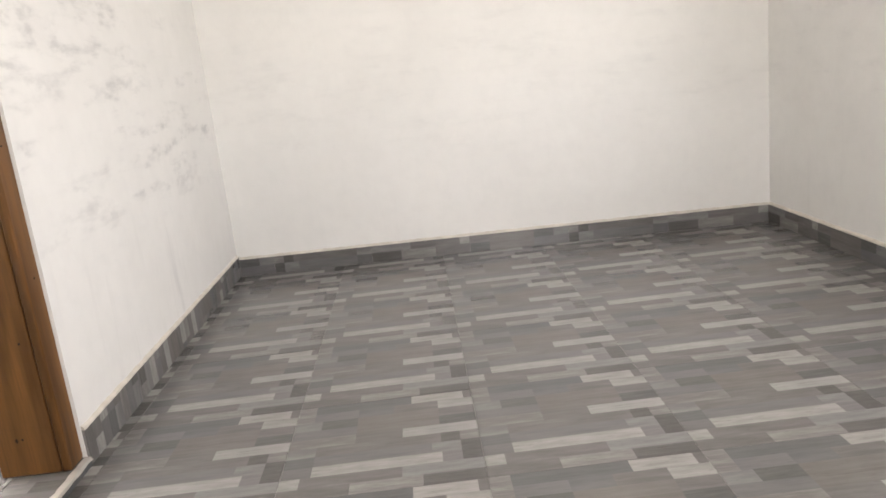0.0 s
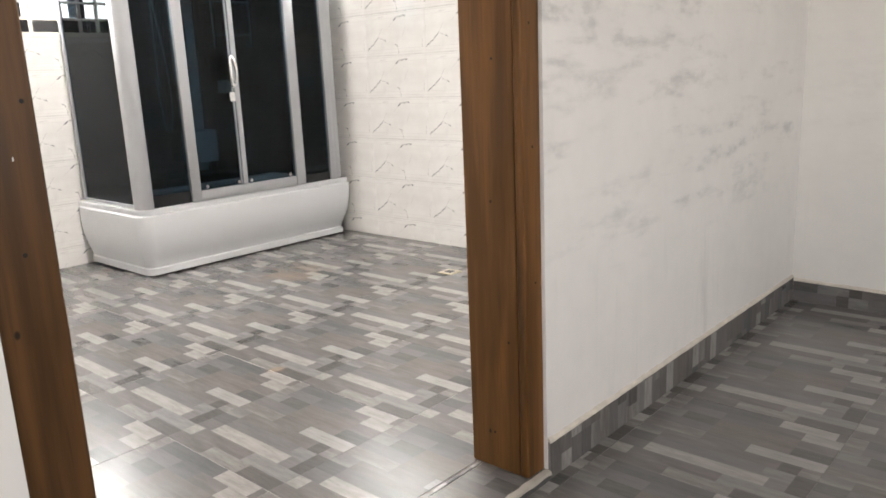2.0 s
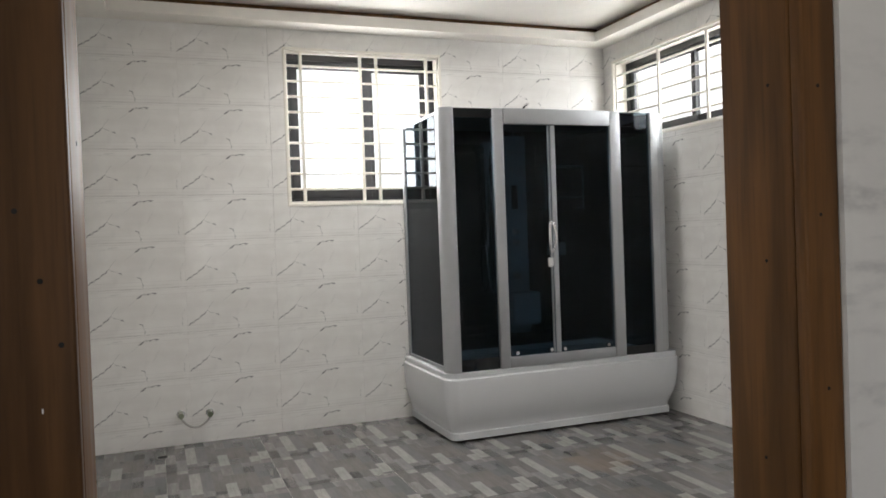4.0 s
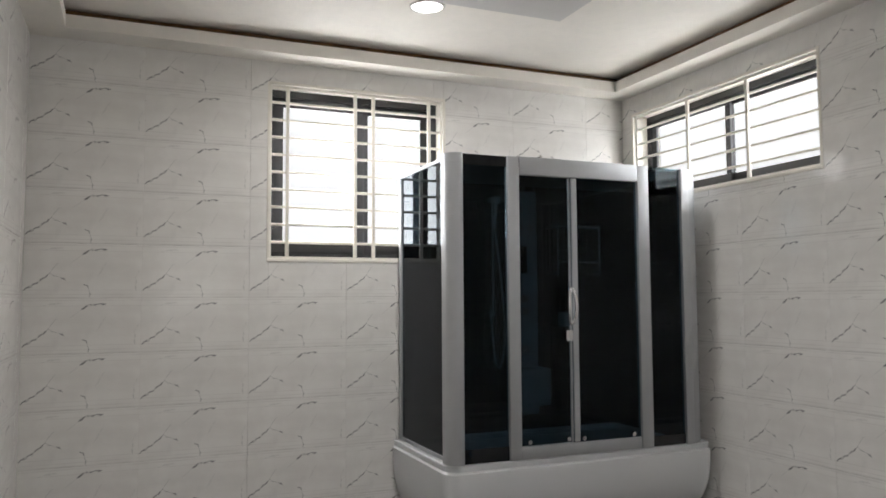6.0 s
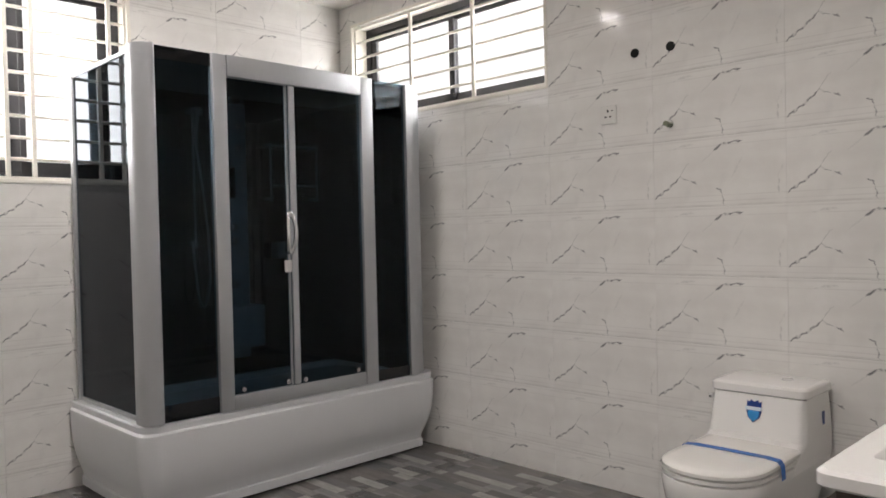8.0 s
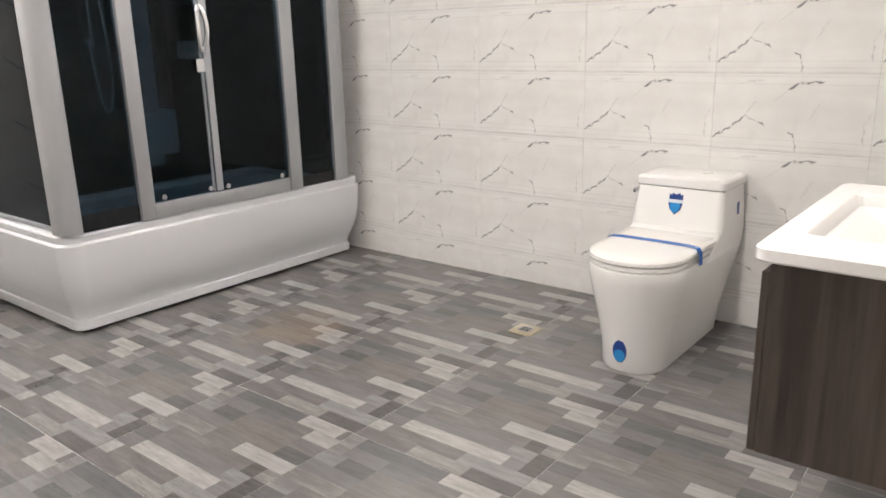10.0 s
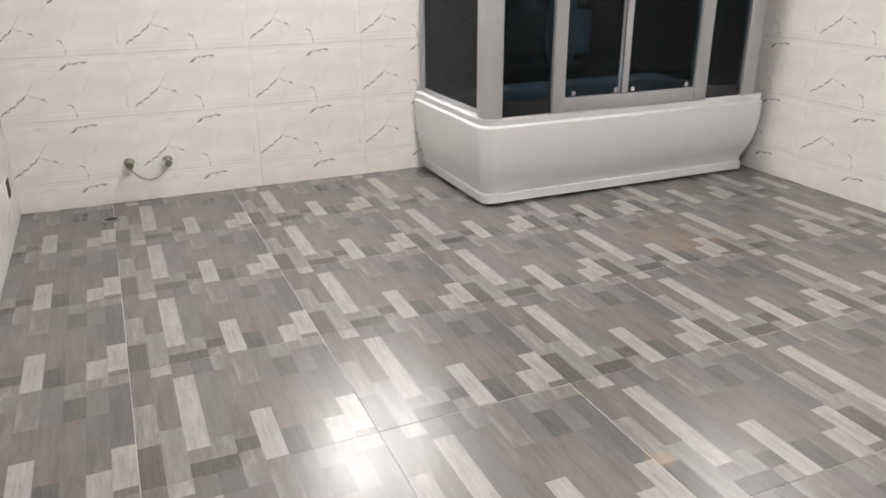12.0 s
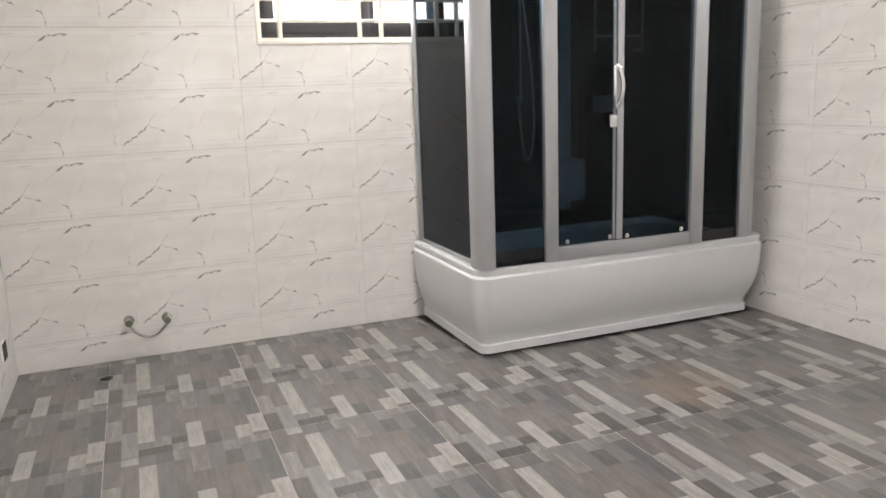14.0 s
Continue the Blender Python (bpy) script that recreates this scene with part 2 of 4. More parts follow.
def tinted(name, colour, rough=0.0):
    """Smoked sheet glass: thin, so it only filters and mirrors."""
    n = Nodes(name)
    tr = n.node("ShaderNodeBsdfTransparent", {"Color": rgb(*colour)})
    gl = n.node("ShaderNodeBsdfGlossy", {"Color": rgb(0.9, 0.95, 1.0), "Roughness": rough})
    lw = n.node("ShaderNodeLayerWeight", {"Blend": 0.5})
    fr = n.math("MULTIPLY_ADD", n.math("POWER", lw.outputs["Facing"], 5.0), 0.6, 0.014)
    m = n.node("ShaderNodeMixShader", {0: fr, 1: tr.outputs[0], 2: gl.outputs[0]})
    n.tree.links.new(m.outputs[0], n.tree.nodes["Material Output"].inputs[0])
    return n.mat


def lit(name, colour, strength):
    n = Nodes(name)
    e = n.node("ShaderNodeEmission", {"Color": rgb(*colour), "Strength": strength})
    n.tree.links.new(e.outputs[0], n.tree.nodes["Material Output"].inputs[0])
    return n.mat


PLASTER = plaster("skim_plaster", (0.81, 0.80, 0.785), 0.5)
PLASTERCLEAN = plaster("clean_skim_plaster", (0.82, 0.81, 0.79), 0.12)
# greyer than the ceiling paint: the panel's shade is put into this colour
PANELSHADE = plaster("panel_shade_grey", (0.64, 0.63, 0.615), 0.0)
CEILPAINT = plaster("ceiling_paint", (0.88, 0.845, 0.785), 0.0)
TILE = wall_tile("marble_print_tile")
FLOOR = floor_tile("plank_print_tile", (0.30, 0.285, 0.27))
GROUT = plain("grout", (0.66, 0.64, 0.61), 0.9, vary=0.2, scale=9, bump=0.4)
GROUTDARK = plain("floor_grout", (0.46, 0.44, 0.41), 0.9, vary=0.55, scale=3, bump=0.4)
GROUTGREY = plain("grey_floor_grout", (0.24, 0.23, 0.22), 0.9, vary=0.4, scale=3, bump=0.4)
MORTAR = plain("rough_mortar", (0.40, 0.375, 0.34), 0.95, vary=0.3, scale=14, bump=0.8, bscale=60)
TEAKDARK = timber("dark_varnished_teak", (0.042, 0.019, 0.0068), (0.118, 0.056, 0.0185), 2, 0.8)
BEAD = plain("pale_mortar", (0.62, 0.58, 0.52), 0.9, vary=0.35, scale=16, bump=0.8, bscale=60)
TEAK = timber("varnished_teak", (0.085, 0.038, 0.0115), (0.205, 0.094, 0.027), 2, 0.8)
WENGE = timber("dark_laminate", (0.045, 0.034, 0.028), (0.115, 0.092, 0.078), 2, 1.0, 0.5)
ALU = plain("satin_aluminium", (0.50, 0.515, 0.535), 0.50, 0.75, 0.04, 4)
FITTING = plain("bright_fitting", (0.62, 0.63, 0.64), 0.24, 0.55, 0.05, 20)
CHROME = plain("chrome", (0.86, 0.86, 0.87), 0.24, 1.0, 0.02)
BRAID = plain("braided_hose", (0.40, 0.39, 0.37), 0.35, 0.3, 0.2, 60)
BRASS = plain("dull_brass_valve", (0.22, 0.24, 0.17), 0.35, 0.9, 0.2, 30)
ACRYLIC = plain("white_acrylic", (0.78, 0.80, 0.825), 0.16, 0.0, 0.02, 3)
CERAMIC = plain("glazed_ceramic", (0.82, 0.81, 0.79), 0.09, 0.0, 0.02, 3)
BLACKGLASS = plain("black_glass", (0.006, 0.007, 0.009), 0.05, 0.0, 0.2, 2)
SMOKED = tinted("smoked_glass", (0.15, 0.18, 0.20))
FRONTGLASS = tinted("smoked_front_glass", (0.42, 0.50, 0.55))
CLEAR = tinted("clear_glass", (0.97, 0.98, 0.98))
PANELGREY = plain("blue_grey_panel", (0.32, 0.39, 0.44), 0.35, 0.0, 0.08)
DARKFRAME = plain("dark_bronze_frame", (0.022, 0.022, 0.026), 0.36, 0.3, 0.2, 7)
CREAM = plain("cream_gloss_paint", (0.83, 0.80, 0.73), 0.35, 0.0, 0.06, 8, 0.15)
WHITEPLASTIC = plain("white_plastic", (0.78, 0.77, 0.74), 0.2, 0.0, 0.03)
BLACKHOLE = plain("black_void", (0.01, 0.01, 0.01), 0.9)
BLUETAPE = plain("blue_tape", (0.015, 0.11, 0.42), 0.22, 0.0, 0.2, 14)
DARKBLUE = plain("dark_blue_print", (0.012, 0.045, 0.22), 0.22, 0.0, 0.2, 14)
CYAN = plain("bright_blue_print", (0.02, 0.26, 0.62), 0.22, 0.0, 0.2, 14)
PALE = plain("pale_print", (0.62, 0.72, 0.80), 0.35, 0.0, 0.1, 40)
STEELDRAIN = plain("yellowed_steel", (0.42, 0.36, 0.25), 0.35, 0.6, 0.2, 30)
LED = lit("led_disc", (1.0, 0.97, 0.92), 12.0)

# ---- mesh helpers ----
def mesh(name, bm, mat=None, smooth=False):
    bmesh.ops.recalc_face_normals(bm, faces=bm.faces)
    me = bpy.data.meshes.new(name)
    bm.to_mesh(me)
    bm.free()
    if mat:
        me.materials.append(mat)
    if smooth:
        for p in me.polygons:
            p.use_smooth = True
        me.set_sharp_from_angle(angle=radians(35))
    return me


def empty(name, at=(0, 0, 0)):
    ob = new(name)
    ob.empty_display_size = 0.1
    ob.location = at
    return ob


def part(name, bm, mat, parent=None, label="", smooth=False, m=None):
    ob = new(name, mesh(name, bm, mat, smooth))
    if parent is not None:
        ob.parent = parent
    if m is not None:
        ob.matrix_basis = m
    return tagged(ob, label)


def box(x0, x1, y0, y1, z0, z1, bevel=0.0, seg=2, bm=None):
    bm = bm or bmesh.new()
    v = bmesh.ops.create_cube(bm, size=1.0, matrix=Matrix.LocRotScale(((x0 + x1) / 2, (y0 + y1) / 2, (z0 + z1) / 2), None, (abs(x1 - x0), abs(y1 - y0), abs(z1 - z0))))["verts"]
    if bevel:
        e = {e for q in v for e in q.link_edges}
        bmesh.ops.bevel(bm, geom=list(e), offset=bevel, segments=seg, affect="EDGES", profile=0.6)
    return bm


def rod(a, b, r, seg=12, bm=None, r2=None):
    bm = bm or bmesh.new()
    a, b = Vector(a), Vector(b)
    m = Matrix.Translation((a + b) / 2) @ (b - a).to_track_quat("Z", "Y").to_matrix().to_4x4()
    bmesh.ops.create_cone(bm, cap_ends=True, segments=seg, radius1=r, radius2=r if r2 is None else r2, depth=(b - a).length, matrix=m)
    return bm


def tube(points, r, seg=8, bm=None):
    """A round pipe along a line of points."""
    bm = bm or bmesh.new()
    pts = [Vector(p) for p in points]
    rings = []
    side = None
    for i, p in enumerate(pts):
        d = (pts[min(i + 1, len(pts) - 1)] - pts[max(i - 1, 0)]).normalized()
        if side is None:
            side = d.orthogonal().normalized()
        side = (side - d * side.dot(d)).normalized()
        up = d.cross(side)
        rings.append([bm.verts.new(p + r * (math.cos(k * math.tau / seg) * side + math.sin(k * math.tau / seg) * up)) for k in range(seg)])
    skin(bm, rings)
    return bm


def skin(bm, rings, caps=True):
    """Joins rings of equal count into a closed body."""
    n = len(rings[0])
    for a, b in zip(rings, rings[1:]):
        for k in range(n):
            bm.faces.new((a[k], a[(k + 1) % n], b[(k + 1) % n], b[k]))
    if caps:
        bm.faces.new(list(reversed(rings[0])))
        bm.faces.new(rings[-1])


def arc(p0, p1, p2, n=12):
    """A soft bend from p0 to p2 drawn towards p1."""
    p0, p1, p2 = Vector(p0), Vector(p1), Vector(p2)
    return [(1 - t) ** 2 * p0 + 2 * t * (1 - t) * p1 + t * t * p2 for t in (i / n for i in range(n + 1))]


def rounded(x0, x1, y0, y1, radii, seg=6):
    """A rectangle's outline with a radius for each corner: SW, SE, NE, NW."""
    out = []
    for (cx, cy, sx, sy), r, a0 in zip(((x0, y0, 1, 1), (x1, y0, -1, 1), (x1, y1, -1, -1), (x0, y1, 1, -1)), radii, (180, 270, 0, 90)):
        for k in range(seg + 1):
            a = radians(a0 + 90 * k / seg)
            out.append((cx + sx * r + r * math.cos(a), cy + sy * r + r * math.sin(a)))
    return out


def loft(levels, bm=None, caps=True):
    """levels: (z, outline) with outlines of equal count."""
    bm = bm or bmesh.new()
    skin(bm, [[bm.verts.new((x, y, z)) for x, y in line] for z, line in levels], caps)
    return bm


def wall(name, axis, face, back, a0, a1, z0, z1, holes, mat, parent=None):
    """A wall slab across x or y, with rectangular holes (a0, a1, z0, z1) cut through it."""
    bm = bmesh.new()
    cut = sorted({a0, a1, *(h[0] for h in holes), *(h[1] for h in holes)})
    lev = sorted({z0, z1, *(h[2] for h in holes), *(h[3] for h in holes)})
    for p, q in zip(cut, cut[1:]):
        for r, s in zip(lev, lev[1:]):
            if any(h[0] < (p + q) / 2 < h[1] and h[2] < (r + s) / 2 < h[3] for h in holes):
                continue
            if axis == "x":
                box(face, back, p, q, r, s, bm=bm)
            else:
                box(p, q, face, back, r, s, bm=bm)
    bmesh.ops.remove_doubles(bm, verts=bm.verts, dist=1e-5)
    seen = {}
    for f in bm.faces:
        seen.setdefault(tuple(round(c, 4) for c in f.calc_center_median()), []).append(f)
    inner = [f for fs in seen.values() if len(fs) > 1 for f in fs]
    bmesh.ops.delete(bm, geom=inner, context="FACES")
    return tagged(part(name, bm, mat, parent), kind="structure")


# ---- the structure ----
TT = 0.010                                # how far wall tiles stand proud of the wall slab
wall_west = wall("wall_west", "x", XW - TT, XW - 0.24, YS - 0.2, YN + 0.24, -0.12, TOP, [W1], GROUT)
tagged(wall_west, "outer bathroom wall under white marble-print tiles, with a barred window", "wall")
wall_north = wall("wall_north", "y", YN + TT, YN + 0.24, XW - TT, XB + TT, -0.12, TOP, [W2], GROUT)
tagged(wall_north, "outer bathroom wall under white marble-print tiles, with a high barred window", "wall")
wall_south = wall("wall_south", "y", YS - TT, YS - 0.2, XW - TT, XB + TT, -0.12, TOP, [], GROUT)
tagged(wall_south, "bathroom side wall under white marble-print tiles", "wall")
wall_east = wall("wall_east", "x", XB + TT, XA, AS - 0.2, AN + 0.2, -0.12, TOP, [(DY0, DY1, -0.12, DTOP + 0.06)], PLASTER)
tagged(wall_east, "partition wall with grey rub marks on white skim plaster", "wall")
wall_bedroom_north = wall("wall_bedroom_north", "y", 0, 0.2, -0.1, AE - XA + 0.25, -0.2, TOP, [], PLASTERCLEAN)
wall_bedroom_north.matrix_basis = pose(XA, AN, 0, 0, 0, -SKEW)
tagged(wall_bedroom_north, "bare white skim-plastered wall", "wall")
# the openings in this wall and the south one are added for the lamps
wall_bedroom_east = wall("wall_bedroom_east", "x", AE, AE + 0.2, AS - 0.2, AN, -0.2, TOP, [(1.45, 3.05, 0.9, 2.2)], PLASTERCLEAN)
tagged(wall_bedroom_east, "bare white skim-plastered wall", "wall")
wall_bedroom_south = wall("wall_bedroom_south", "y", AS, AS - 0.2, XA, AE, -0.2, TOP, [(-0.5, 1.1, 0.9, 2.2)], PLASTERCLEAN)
tagged(wall_bedroom_south, "bare white skim-plastered wall with an added window opening", "wall")

# ceilings: bedroom flat; bathroom with a soffit and lip round a raised tray, and a dropped square panel
ceiling_bedroom = tagged(part("ceiling_bedroom", box(XA, AE, AS, AN, 2.86, TOP), CEILPAINT), "flat white painted bedroom ceiling", "ceiling", kind="structure")
bm = box(XW - TT, XB + TT, YS - TT, YN + TT, CEIL, TOP)
ceiling = tagged(part("ceiling", bm, CEILPAINT), "white painted tray ceiling with a shadow gap", "ceiling", kind="structure")
SO = 0.185
sx0, sx1, sy0, sy1 = XW + SO, XB - SO, YS + SO, YN - SO
bm = bmesh.new()
for a in ((XW - TT, sx0, YS - TT, YN + TT), (sx1, XB + TT, YS - TT, YN + TT), (sx0, sx1, YS - TT, sy0), (sx0, sx1, sy1, YN + TT)):
    box(*a, 2.748, 2.765, bm=bm)
soffit = tagged(part("soffit", bm, CEILPAINT), "white perimeter soffit round the ceiling", "ceiling", kind="structure")
bm = bmesh.new()
for a in ((sx0 - 0.018, sx0, sy0 - 0.018, sy1 + 0.018), (sx1, sx1 + 0.018, sy0 - 0.018, sy1 + 0.018), (sx0, sx1, sy0 - 0.018, sy0), (sx0, sx1, sy1, sy1 + 0.018)):
    box(*a, 2.765, 2.82, bm=bm)
tagged(part("ceiling_lip", bm, CEILPAINT), "small white upstand lip on the soffit's edge", "ceiling", kind="structure")
# dark brown fill behind the lip, coloured for the shade in the gap
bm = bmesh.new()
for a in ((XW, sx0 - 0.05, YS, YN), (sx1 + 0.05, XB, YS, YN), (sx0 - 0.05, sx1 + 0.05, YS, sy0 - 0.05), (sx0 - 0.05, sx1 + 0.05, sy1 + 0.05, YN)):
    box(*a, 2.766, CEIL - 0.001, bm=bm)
tagged(part("cove_shade", bm, TEAK), "dark brown fill standing for the shade in the ceiling cove", "trim", kind="structure")
# the grey underside carries the panel's shade as colour
tagged(part("dropped_panel", box(-4.45, -2.72, 1.75, 3.22, 2.80, CEIL - 0.001, 0.004, 1), PANELSHADE), "dropped square panel in the middle of the ceiling, its shade greyed into the colour", "ceiling", kind="structure")

# sub floors
tagged(part("floor", box(XW - TT, SX0, YS - TT, YN + TT, -0.12, -0.0011), GROUTDARK), "bathroom floor of grey plank-print tiles", "floor", kind="structure")
tagged(part("floor_bedroom", box(XA, AE, AS, AN, AZ - 0.12, AZ - 0.0014), GROUTGREY), "bedroom floor of grey plank-print tiles", "floor", kind="structure")
floor, floor_bedroom = bpy.data.objects["floor"], bpy.data.objects["floor_bedroom"]
sill = empty("door_sill", (-1.58, 1.42, 0))
tagged(sill, "raised tiled door sill with a light mortar edge", "sill", kind="structure")
part("sill_bed", box(SX0 + 1.58, SX1 + 1.56, DY0 - 1.42, DY1 - 1.42, AZ, -0.0025), GROUTDARK, sill)


def frame_leg(name, x0, x1, y0, y1, z0, z1, parent, wood, label=""):
    return part(name, box(x0, x1, y0, y1, z0, z1, 0.008, 3), wood, parent, label, smooth=True)


# the door's lining: two posts and a head; each post is a deep board and a facing strip, rounded at the arris
FX, BX = -1.383, -1.597                   # the lining's bedroom and bathroom faces
door_frame = empty("door_frame", (FX, 1.42, 0))
tagged(door_frame, "varnished reddish-brown wooden door lining without a door", "door frame", kind="structure")
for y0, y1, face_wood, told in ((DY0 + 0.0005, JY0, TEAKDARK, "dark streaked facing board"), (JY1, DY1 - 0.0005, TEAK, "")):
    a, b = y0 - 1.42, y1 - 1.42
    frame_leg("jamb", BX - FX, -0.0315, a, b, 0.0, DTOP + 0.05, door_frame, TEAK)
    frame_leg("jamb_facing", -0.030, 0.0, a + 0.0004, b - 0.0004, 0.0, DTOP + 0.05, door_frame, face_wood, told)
frame_leg("head", BX - FX + 0.001, -0.001, JY0 - 1.42 + 0.002, JY1 - 1.42 - 0.002, DTOP, DTOP + 0.055, door_frame, TEAK)

# filled nail holes: in the facings, then in the inner sides
for y, z in ((2.143, 1.555), (2.142, 1.315), (2.150, 0.988), (2.155, 0.60), (0.816, 1.351), (0.841, 1.262), (0.832, 0.955), (0.862, 1.18)):
    part("nail_hole", rod((-0.002, y - 1.42, z), (0.0006, y - 1.42, z), 0.0036, 10), BLACKHOLE, door_frame)
for x, z in ((-1.482, 1.228), (-1.466, 1.57), (-1.498, 0.834), (-1.446, 0.42), (-1.506, 0.12)):
    part("nail_hole", rod((x - FX, JY1 - 1.42 + 0.002, z), (x - FX, JY1 - 1.42 - 0.0006, z), 0.0036, 10), BLACKHOLE, door_frame)
for x, z in ((-1.50, 1.45), (-1.47, 0.95)):
    part("nail_hole", rod((x - FX, JY0 - 1.42 - 0.002, z), (x - FX, JY0 - 1.42 + 0.0006, z), 0.0036, 10), BLACKHOLE, door_frame)
part("paint_fleck", box(-0.001, 0.0008, 0.8365 - 1.42, 0.8385 - 1.42, 1.095, 1.101, 0.0005, 1), PLASTERCLEAN, door_frame, "tiny white plaster fleck")

# ---- windows: reveal, dark sliding frame, panes, cream burglar bars ----
def window(name, label, width, height, verticals, rows, m, meeting, sash, lap=0.0):
    """Built in its own frame: x along the wall, y into the wall, z up; the room's side is y = 0."""
    w = empty(name)
    w.matrix_basis = m
    tagged(w, label, "window", kind="structure")
    # lining of the reveal, a thin cream edge flush with the tiles
    for nm, b in (("sill", (-0.012, width + 0.012, -0.006, 0.13, -0.014, 0.006)), ("head_lining", (-0.012, width + 0.012, -0.004, 0.13, height - 0.006, height + 0.012)),
                  ("side_lining", (-0.012, 0.006, -0.004, 0.13, 0.006, height - 0.006)), ("side_lining", (width - 0.006, width + 0.012, -0.004, 0.13, 0.006, height - 0.006))):
        part(nm, box(*b, 0.002, 1), CREAM, w)
    d0, d1, fw = 0.12, 0.19, 0.048
    fr = part("window_frame", box(0, width, d0, d1, 0.0, fw), DARKFRAME, w, "dark bronze aluminium frame")
    for nm, b in (("frame_head", (0, width, d0, d1, height - fw, height)), ("frame_side", (0, fw, d0, d1, fw, height - fw)), ("frame_side", (width - fw, width, d0, d1, fw, height - fw))):
        part(nm, box(*b, 0.003, 1), DARKFRAME, fr)
    for k, (a, b) in enumerate(((fw, meeting + sash), (meeting + lap, width - fw))):
        y = 0.13 + 0.022 * k
        s = part("sash", box(a, b, y, y + 0.02, fw, fw + sash, 0.003, 1), DARKFRAME, w)
        for c in ((a, b, y, y + 0.02, height - fw - sash, height - fw), (a, a + sash, y, y + 0.02, fw + sash, height - fw - sash), (b - sash, b, y, y + 0.02, fw + sash, height - fw - sash)):
            part("stile", box(*c, 0.003, 1), DARKFRAME, s)
        pane = part("pane", box(a + sash, b - sash, y + 0.008, y + 0.012, fw + sash, height - fw - sash), CLEAR, s, "clear glass pane")
        pane.visible_shadow = False
    grille = part("bar_frame", box(0.006, width - 0.006, 0.02, 0.035, 0.006, 0.02), CREAM, w, "cream painted steel burglar bars")
    for b in ((0.006, width - 0.006, 0.02, 0.035, height - 0.022, height - 0.006), (0.006, 0.018, 0.02, 0.035, 0.02, height - 0.022), (width - 0.018, width - 0.006, 0.02, 0.035, 0.02, height - 0.022)):
        part("bar", box(*b, 0.002, 1), CREAM, grille)
    for f in verticals:
        part("bar", box(f * width - 0.011, f * width + 0.011, 0.016, 0.034, 0.02, height - 0.022, 0.004, 2), CREAM, grille)
    for k in range(1, rows):
        z = height * k / rows
        part("bar", rod((0.018, 0.036, z), (width - 0.018, 0.036, z), 0.009, 8), CREAM, grille, smooth=True)
    return w


window("window_1", "sliding window with dark frame behind cream burglar bars", W1[1] - W1[0], W1[3] - W1[2], (0.10, 0.475, 0.58, 0.915), 10,
       pose(XW, W1[0], W1[2], 0, 0, 90), 0.565, 0.06, 0.035)
window("window_2", "wide high window with dark frame behind cream burglar bars", W2[1] - W2[0], W2[3] - W2[2], (0.345, 0.67), 6,
       pose(W2[0], YN, W2[2]), 0.76, 0.046)
# plain bedroom windows behind the walk, unseen and added to light the room
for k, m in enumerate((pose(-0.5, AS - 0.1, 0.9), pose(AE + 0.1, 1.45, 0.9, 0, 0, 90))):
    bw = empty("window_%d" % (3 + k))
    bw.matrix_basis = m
    tagged(bw, "plain unseen window with dark aluminium frame, added to light the bedroom", "window", kind="structure")
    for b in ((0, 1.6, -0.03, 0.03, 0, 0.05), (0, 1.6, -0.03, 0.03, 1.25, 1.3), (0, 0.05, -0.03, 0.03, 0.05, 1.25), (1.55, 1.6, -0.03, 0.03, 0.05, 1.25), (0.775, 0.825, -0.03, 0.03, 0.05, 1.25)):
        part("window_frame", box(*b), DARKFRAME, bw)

# the white glare of the sky outside the windows
GLARE = lit("sky_glare", (1.0, 0.985, 0.96), 2.4)
for nm, b in (("backdrop_west", (XW - 3.06, XW - 3.0, -3.0, 8.0, -1.0, 7.0)), ("backdrop_north", (-10.0, 1.0, YN + 3.0, YN + 3.06, -1.0, 7.0))):
    tagged(part(nm, box(*b), GLARE), "bright white sky outside the window", "sky", kind="structure")

# ---- shower cabin over its tub ----
CX = -4.655                               # front glass plane
cabin = empty("shower_cabin", (-5.08, 3.51, 0))
tagged(cabin, "smoked glass shower cabin with aluminium posts over a white tub", "shower cabin")
OFF = Matrix.Translation((5.08, -3.51, 0))


def cpart(name, bm, mat, parent=cabin, label="", smooth=False):
    bm.transform(OFF)
    return part(name, bm, mat, parent, label, smooth)


# tub: skirt that swells and tucks in above a plinth
def outline(front, south, north, r):
    return rounded(XW + 0.012, front, south, north, (0.01, r, r * 0.7, 0.01), 8)


skirt = [(0.012, outline(-4.715, 2.675, 4.325, 0.05)), (0.052, outline(-4.717, 2.677, 4.323, 0.05)), (0.058, outline(-4.724, 2.684, 4.316, 0.05)),
         (0.085, outline(-4.718, 2.679, 4.321, 0.055)), (0.12, outline(-4.700, 2.667, 4.332, 0.06)), (0.17, outline(-4.677, 2.650, 4.348, 0.07)), (0.23, outline(-4.660, 2.638, 4.360, 0.075)),
         (0.30, outline(-4.650, 2.630, 4.366, 0.08)), (0.38, outline(-4.647, 2.627, 4.368, 0.08)), (0.402, outline(-4.648, 2.627, 4.368, 0.08)), (0.409, outline(-4.655, 2.634, 4.362, 0.08)),
         (0.412, outline(-4.660, 2.638, 4.358, 0.08))]
tub = cpart("tub", loft(skirt), ACRYLIC, label="glossy white acrylic tub skirt", smooth=True)
rim_out = [(0.406, outline(-4.661, 2.640, 4.358, 0.08)), (0.414, outline(-4.659, 2.638, 4.360, 0.08)), (0.440, outline(-4.657, 2.636, 4.362, 0.08)), (0.447, outline(-4.662, 2.641, 4.358, 0.08))]


def inside(d, r):
    return rounded(XW + 0.06 + d, -4.75 - d, 2.72 + d, 4.28 - d, (r, r, r, r), 8)


